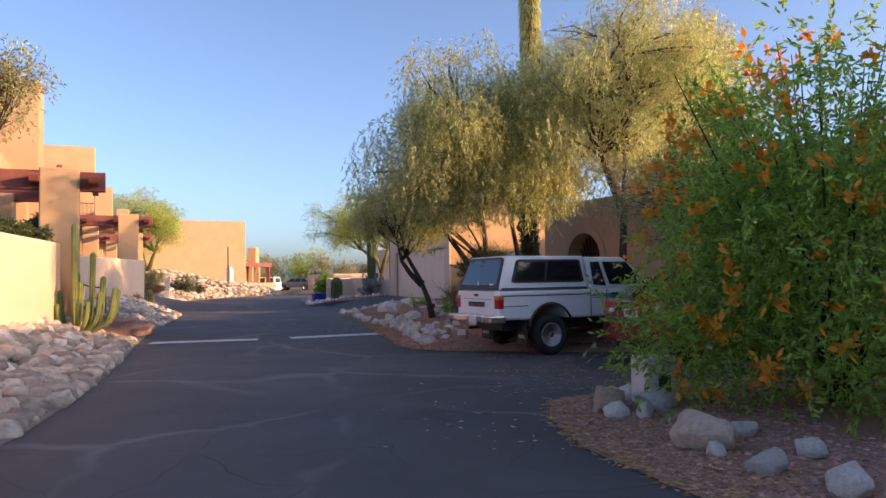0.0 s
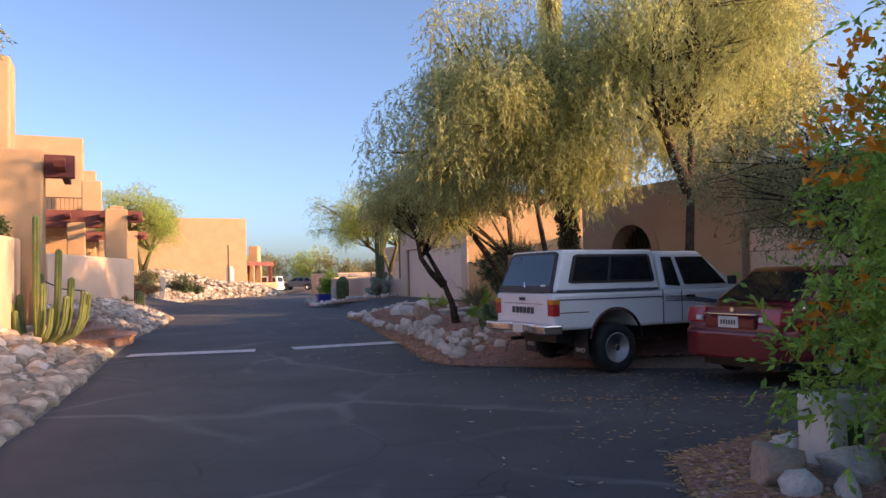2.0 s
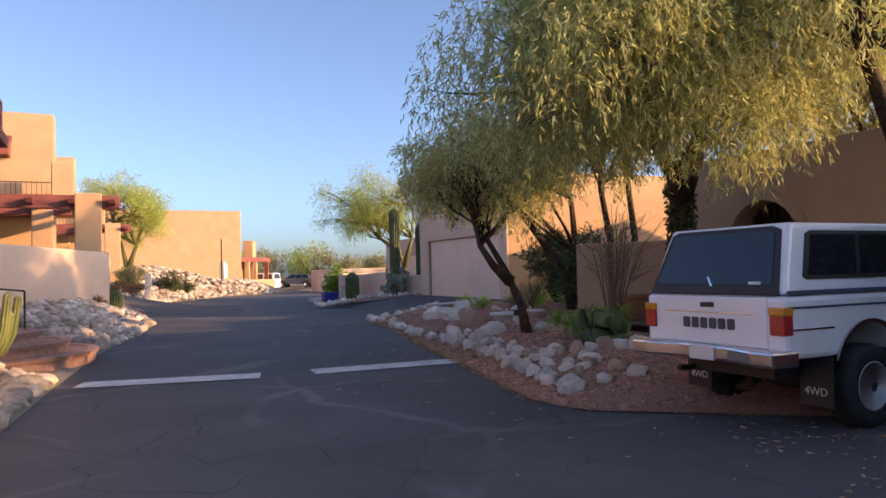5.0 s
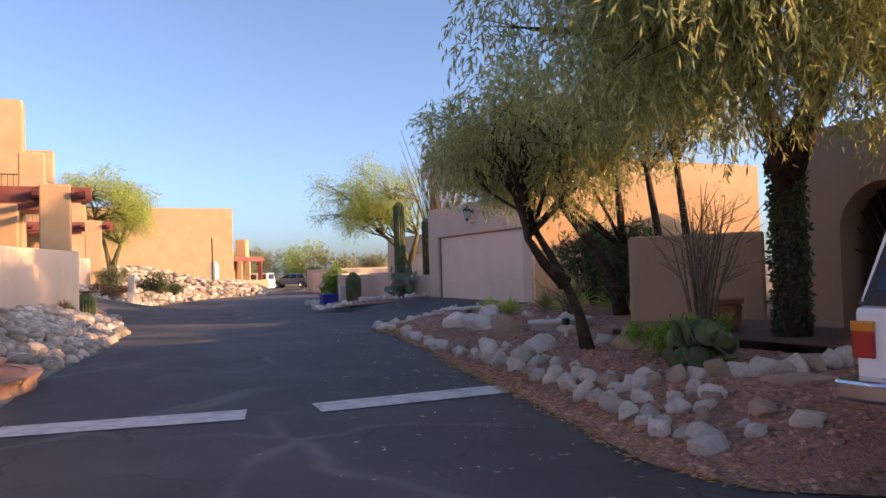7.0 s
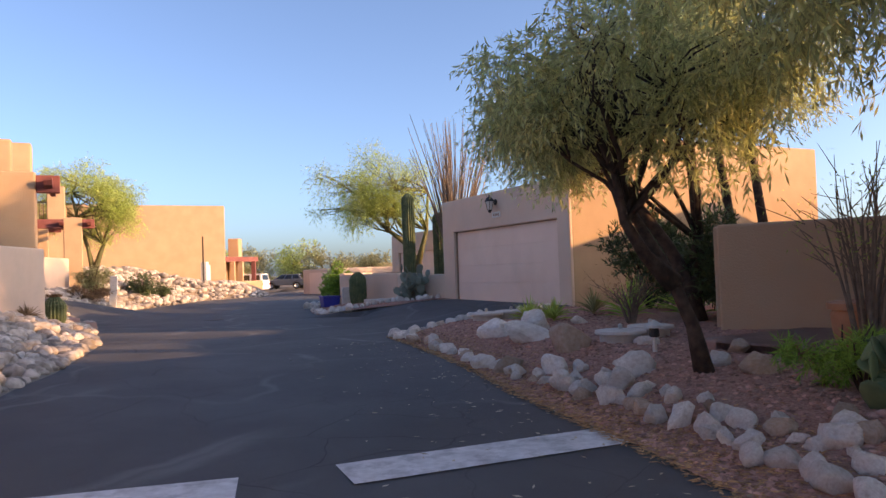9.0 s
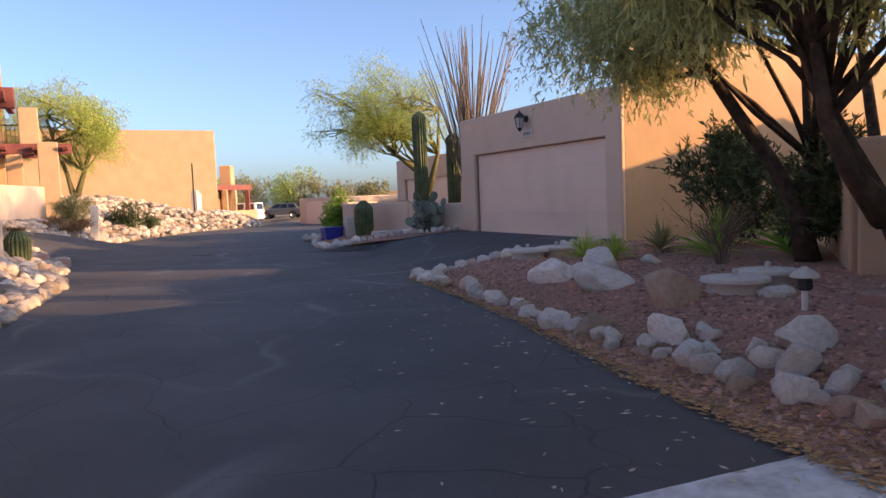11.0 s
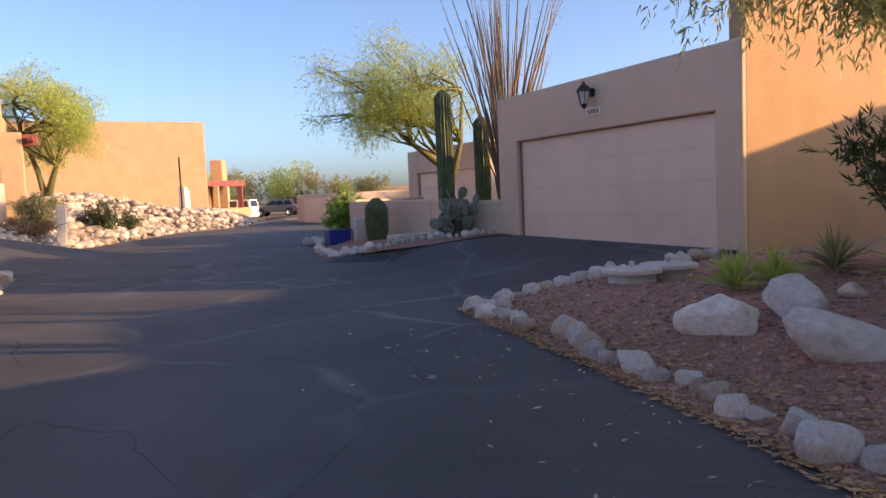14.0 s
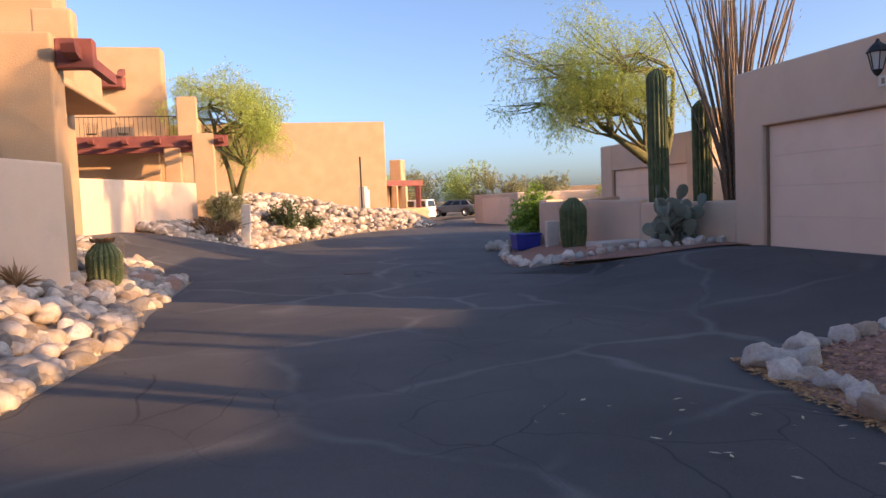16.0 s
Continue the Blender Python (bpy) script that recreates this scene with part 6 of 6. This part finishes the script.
def rock(x, y, s, label, group, tan=0.2, flat=1.0, lift=0.36):
    me = ROCKS[rock_rng.integers(0, 8)][1 if rock_rng.uniform() < tan else 0]
    ob = new("rock", me)
    sx, sy = s * rock_rng.uniform(0.85, 1.25), s * rock_rng.uniform(0.8, 1.15)
    ob.matrix_world = pose(x, y, G(x, y) + s * lift * flat, rock_rng.normal() * 14, rock_rng.normal() * 14, rock_rng.uniform(0, 360)) @ Matrix.Diagonal((sx, sy, s * flat, 1))
    return tagged(ob, label, "rock", group)


BORDER = "rounded pale border rock edging the gravel bed"
y = 15.4
while y < 28.2:
    x = along(RIGHT, y)
    inner = 0.55 - 0.35 * smoothstep(19, 24, y)
    s = rock_rng.uniform(0.1, 0.21) * (1.0 if y > 17 else 0.85)
    rock(x + inner + rock_rng.normal() * 0.07, y, s, BORDER, "border rocks", 0.2, 1.0)
    if y < 21.5:
        rock(x + inner + 0.38 + rock_rng.normal() * 0.1, y + 0.1, rock_rng.uniform(0.07, 0.16), BORDER, "border rocks", 0.25)
    if y < 18 and rock_rng.uniform() < 0.5:
        rock(x + inner + 0.72 + rock_rng.normal() * 0.12, y, rock_rng.uniform(0.1, 0.2), BORDER, "border rocks", 0.25)
    y += s * 1.55
for t in np.linspace(0, 1, 17):                      # along the drive
    rock(-3.75 + 3.3 * t, 28.3 + 0.9 * t + 0.1 * math.sin(9 * t), rock_rng.uniform(0.09, 0.19), BORDER, "border rocks", 0.1)
for x, y, s in ((-3.9, 28.1, 0.2), (-3.6, 28.0, 0.18), (-3.85, 27.7, 0.17)):
    rock(x, y, s, BORDER, "border rocks", 0.0)
for t in np.linspace(0, 1, 13):                      # arc of rocks round the prickly pear
    rock(-0.35 + 2.6 * t, 17.6 - 0.3 * math.sin(math.pi * t) + 0.2 * t, rock_rng.uniform(0.14, 0.22), BORDER, "border rocks", 0.15)
for x, y, s, f, tn in ((-2.0, 25.3, 0.42, 0.75, 0), (-1.6, 24.2, 0.44, 0.62, 0), (-1.3, 25.3, 0.36, 0.9, 0), (-1.2, 22.7, 0.4, 0.9, 1), (-1.6, 21.6, 0.25, 0.9, 0), (-0.9, 20.6, 0.26, 0.9, 0), (-1.2, 20.2, 0.22, 0.9, 0.5),
                       (0.2, 19.9, 0.26, 0.8, 1), (0.0, 20.5, 0.2, 0.8, 0), (-0.2, 22.5, 0.2, 0.7, 0), (-0.4, 26.0, 0.2, 0.7, 0), (0.6, 21.3, 0.22, 0.8, 1)):
    rock(x, y, s, "large weathered boulder lying in red gravel", "boulders in the bed", tn, f, 0.35)
for x, y, s, tn in ((1.72, 7.7, 0.3, 0.9), (1.82, 8.0, 0.2, 0), (2.12, 6.0, 0.31, 1), (1.75, 7.42, 0.16, 0), (2.2, 7.6, 0.22, 0), (2.35, 7.6, 0.14, 0), (2.55, 6.2, 0.15, 0), (2.15, 5.75, 0.13, 0), (2.75, 5.5, 0.16, 0), (2.3, 5.2, 0.17, 0), (2.45, 8.5, 0.22, 0), (2.1, 8.3, 0.18, 0.5), (2.0, 7.3, 0.13, 0), (2.6, 4.7, 0.2, 0), (2.9, 8.9, 0.16, 0)):
    rock(x, y, s, "pale boulder at the foot of the flowering bush", "boulders by the bush", tn, 0.95, 0.4)
for t in np.linspace(0, 1, 24):                      # island by the courtyard wall
    y = 35.95 + 7.0 * t
    rock(along(RIGHT, y) + 0.15, y, rock_rng.uniform(0.12, 0.2), BORDER, "island rocks", 0.05)
for t in np.linspace(0, 1, 18):
    rock(-2.9 - 3.5 * t, 36.25 - 0.2 * t - 0.15 * math.sin(math.pi * t), rock_rng.uniform(0.1, 0.2), BORDER, "island rocks", 0.05)
for k in range(12):
    rock(-7.75 + rock_rng.normal() * 0.25, 42.6 + rock_rng.normal() * 0.5, rock_rng.uniform(0.15, 0.28), BORDER, "island rocks", 0.05)
BANK = "pale broken rock in the bank below the wall"
count = 0
ys = np.concatenate([rock_rng.uniform(6, 17.5, 75), rock_rng.uniform(24, 35.2, 75)])
for y in ys:
    edge = along(LEFT, y)
    d = 0.5 + (2.1 if y < 36 else 1.6) * rock_rng.uniform() ** 1.2
    x = edge - d
    if math.hypot(x + 8.35, y - 16.3) < 0.5 or math.hypot(x + 13.35, y - 32.3) < 0.4:
        continue
    rock(x, y, rock_rng.uniform(0.1, 0.24), BANK, "bank rocks", 0.3, 0.9)


def rubble(name, places, label, material, detail=1):
    """Many small rocks as one mesh."""
    src = bmesh.new()
    bmesh.ops.create_icosphere(src, subdivisions=detail, radius=1)
    base = np.array([v.co[:] for v in src.verts])
    tris = np.array([[v.index for v in f.verts] for f in src.faces])
    src.free()
    vs, fs = [], []
    for i, (x, y, s) in enumerate(places):
        b = base * (1 + 0.22 * (base @ rock_rng.normal(size=(3, 1)) * 0.5 + np.sin(base @ rock_rng.normal(size=(3, 1)) * 2.4)) + rock_rng.normal(size=(len(base), 1)) * (0.14 if detail == 1 else 0.075))
        a = rock_rng.uniform(0, 6.28)
        r = np.array([[math.cos(a), -math.sin(a), 0], [math.sin(a), math.cos(a), 0], [0, 0, 1]])
        b = (b * np.array([s * 1.15, s * 0.9, s * 0.7])) @ r.T + np.array([x, y, G(x, y) + s * 0.25])
        vs.append(b)
        fs.append(tris + len(base) * i)
    me = bpy.data.meshes.new(name)
    me.from_pydata(np.concatenate(vs).tolist(), [], np.concatenate(fs).tolist())
    me.materials.append(material)
    me.polygons.foreach_set("use_smooth", [detail > 1] * len(me.polygons))
    return tagged(new(name, me), label, "rubble", kind="stuff")


places = []
for _ in range(2600):
    y = rock_rng.uniform(4, 35.2)
    if 17.5 < y < 21.6:
        continue
    places.append((along(LEFT, y) - 0.1 - 2.6 * rock_rng.uniform() ** 1.2, y, rock_rng.uniform(0.05, 0.18)))
for _ in range(1700):
    y = rock_rng.uniform(42.2, 66)
    places.append((along(LEFT, y) - 0.2 - (6.5 if 48 < y < 62 else 3.6) * rock_rng.uniform(), y, rock_rng.uniform(0.07, 0.24)))
rubble("rubble", places, "broken pale rocks covering the bank", surface("rubble_rock", (0.30, 0.24, 0.195), (0.53, 0.455, 0.39), 7.0, 0.9, bump=0.6, fine=22, depth=0.02, spread=0.42, by_island=True, spec=0.25), 2)
places = []
for _ in range(15000):
    y = rock_rng.uniform(14.6, 29.2)
    x = along(RIGHT, y) + 0.05 + 4.2 * rock_rng.uniform() ** 1.4
    if y > 28.4 and x > along(RIGHT, y) + 3:
        continue
    places.append((x, y, rock_rng.uniform(0.012, 0.036)))
for _ in range(4000):
    y = rock_rng.uniform(3.5, 9.2)
    places.append((along(RIGHT, y) + 0.05 + 2.2 * rock_rng.uniform(), y, rock_rng.uniform(0.012, 0.03)))
rubble("gravel", places, "loose red-brown gravel stones in the beds", surface("gravel_stone", (0.30, 0.145, 0.115), (0.50, 0.28, 0.22), 9, 0.9, bump=0, spread=0.45, by_island=True))


def litter(name, places, size, material, label):
    rng = np.random.default_rng(400)
    pos = np.array([(x, y, G(x, y) + 0.016) for x, y in places])
    d = rng.normal(size=pos.shape) * np.array([1, 1, 0.06])
    ob = leaves_mesh(name, pos, d, size, size * 0.4, material, None, rng=rng)
    # lay the leaves nearly flat
    co = np.empty(len(ob.data.vertices) * 3, np.float32)
    ob.data.vertices.foreach_get("co", co)
    co = co.reshape(-1, 4, 3)
    co[:, :, 2] = pos[:, None, 2] + (co[:, :, 2] - pos[:, None, 2]) * 0.25 + 0.004
    ob.data.vertices.foreach_set("co", co.ravel())
    return tagged(ob, label, "leaf litter", kind="stuff")


pl = []
for _ in range(13000):
    y = rock_rng.uniform(14.2, 28.4)
    pl.append((along(RIGHT, y) - 0.12 + abs(rock_rng.normal()) * 0.5 * (1 + 2 * (1 - smoothstep(14, 19, y))), y))
for _ in range(4200):
    y = rock_rng.uniform(3.5, 9.4)
    pl.append((along(RIGHT, y) - 0.1 + abs(rock_rng.normal()) * 0.7, y))
for _ in range(2600):
    y = 9.4 + 5.8 * rock_rng.uniform()
    pl.append((6.2 - 5.6 * rock_rng.uniform() ** 1.8, y + 0.35 * math.sin(3.1 * y)))
litter("leaf_litter", pl, 0.07, LITTER, "brown fallen leaves along the bed's edge")
pl = []
for _ in range(420):
    y = rock_rng.uniform(6, 27)
    pl.append((along(RIGHT, min(y, 27)) - abs(rock_rng.normal()) * 1.1 if y > 15 or y < 8.5 else rock_rng.uniform(-1.5, 4), y))
litter("leaf_litter", pl, 0.075, PALE_LITTER, "scattered pale willow leaves on asphalt")
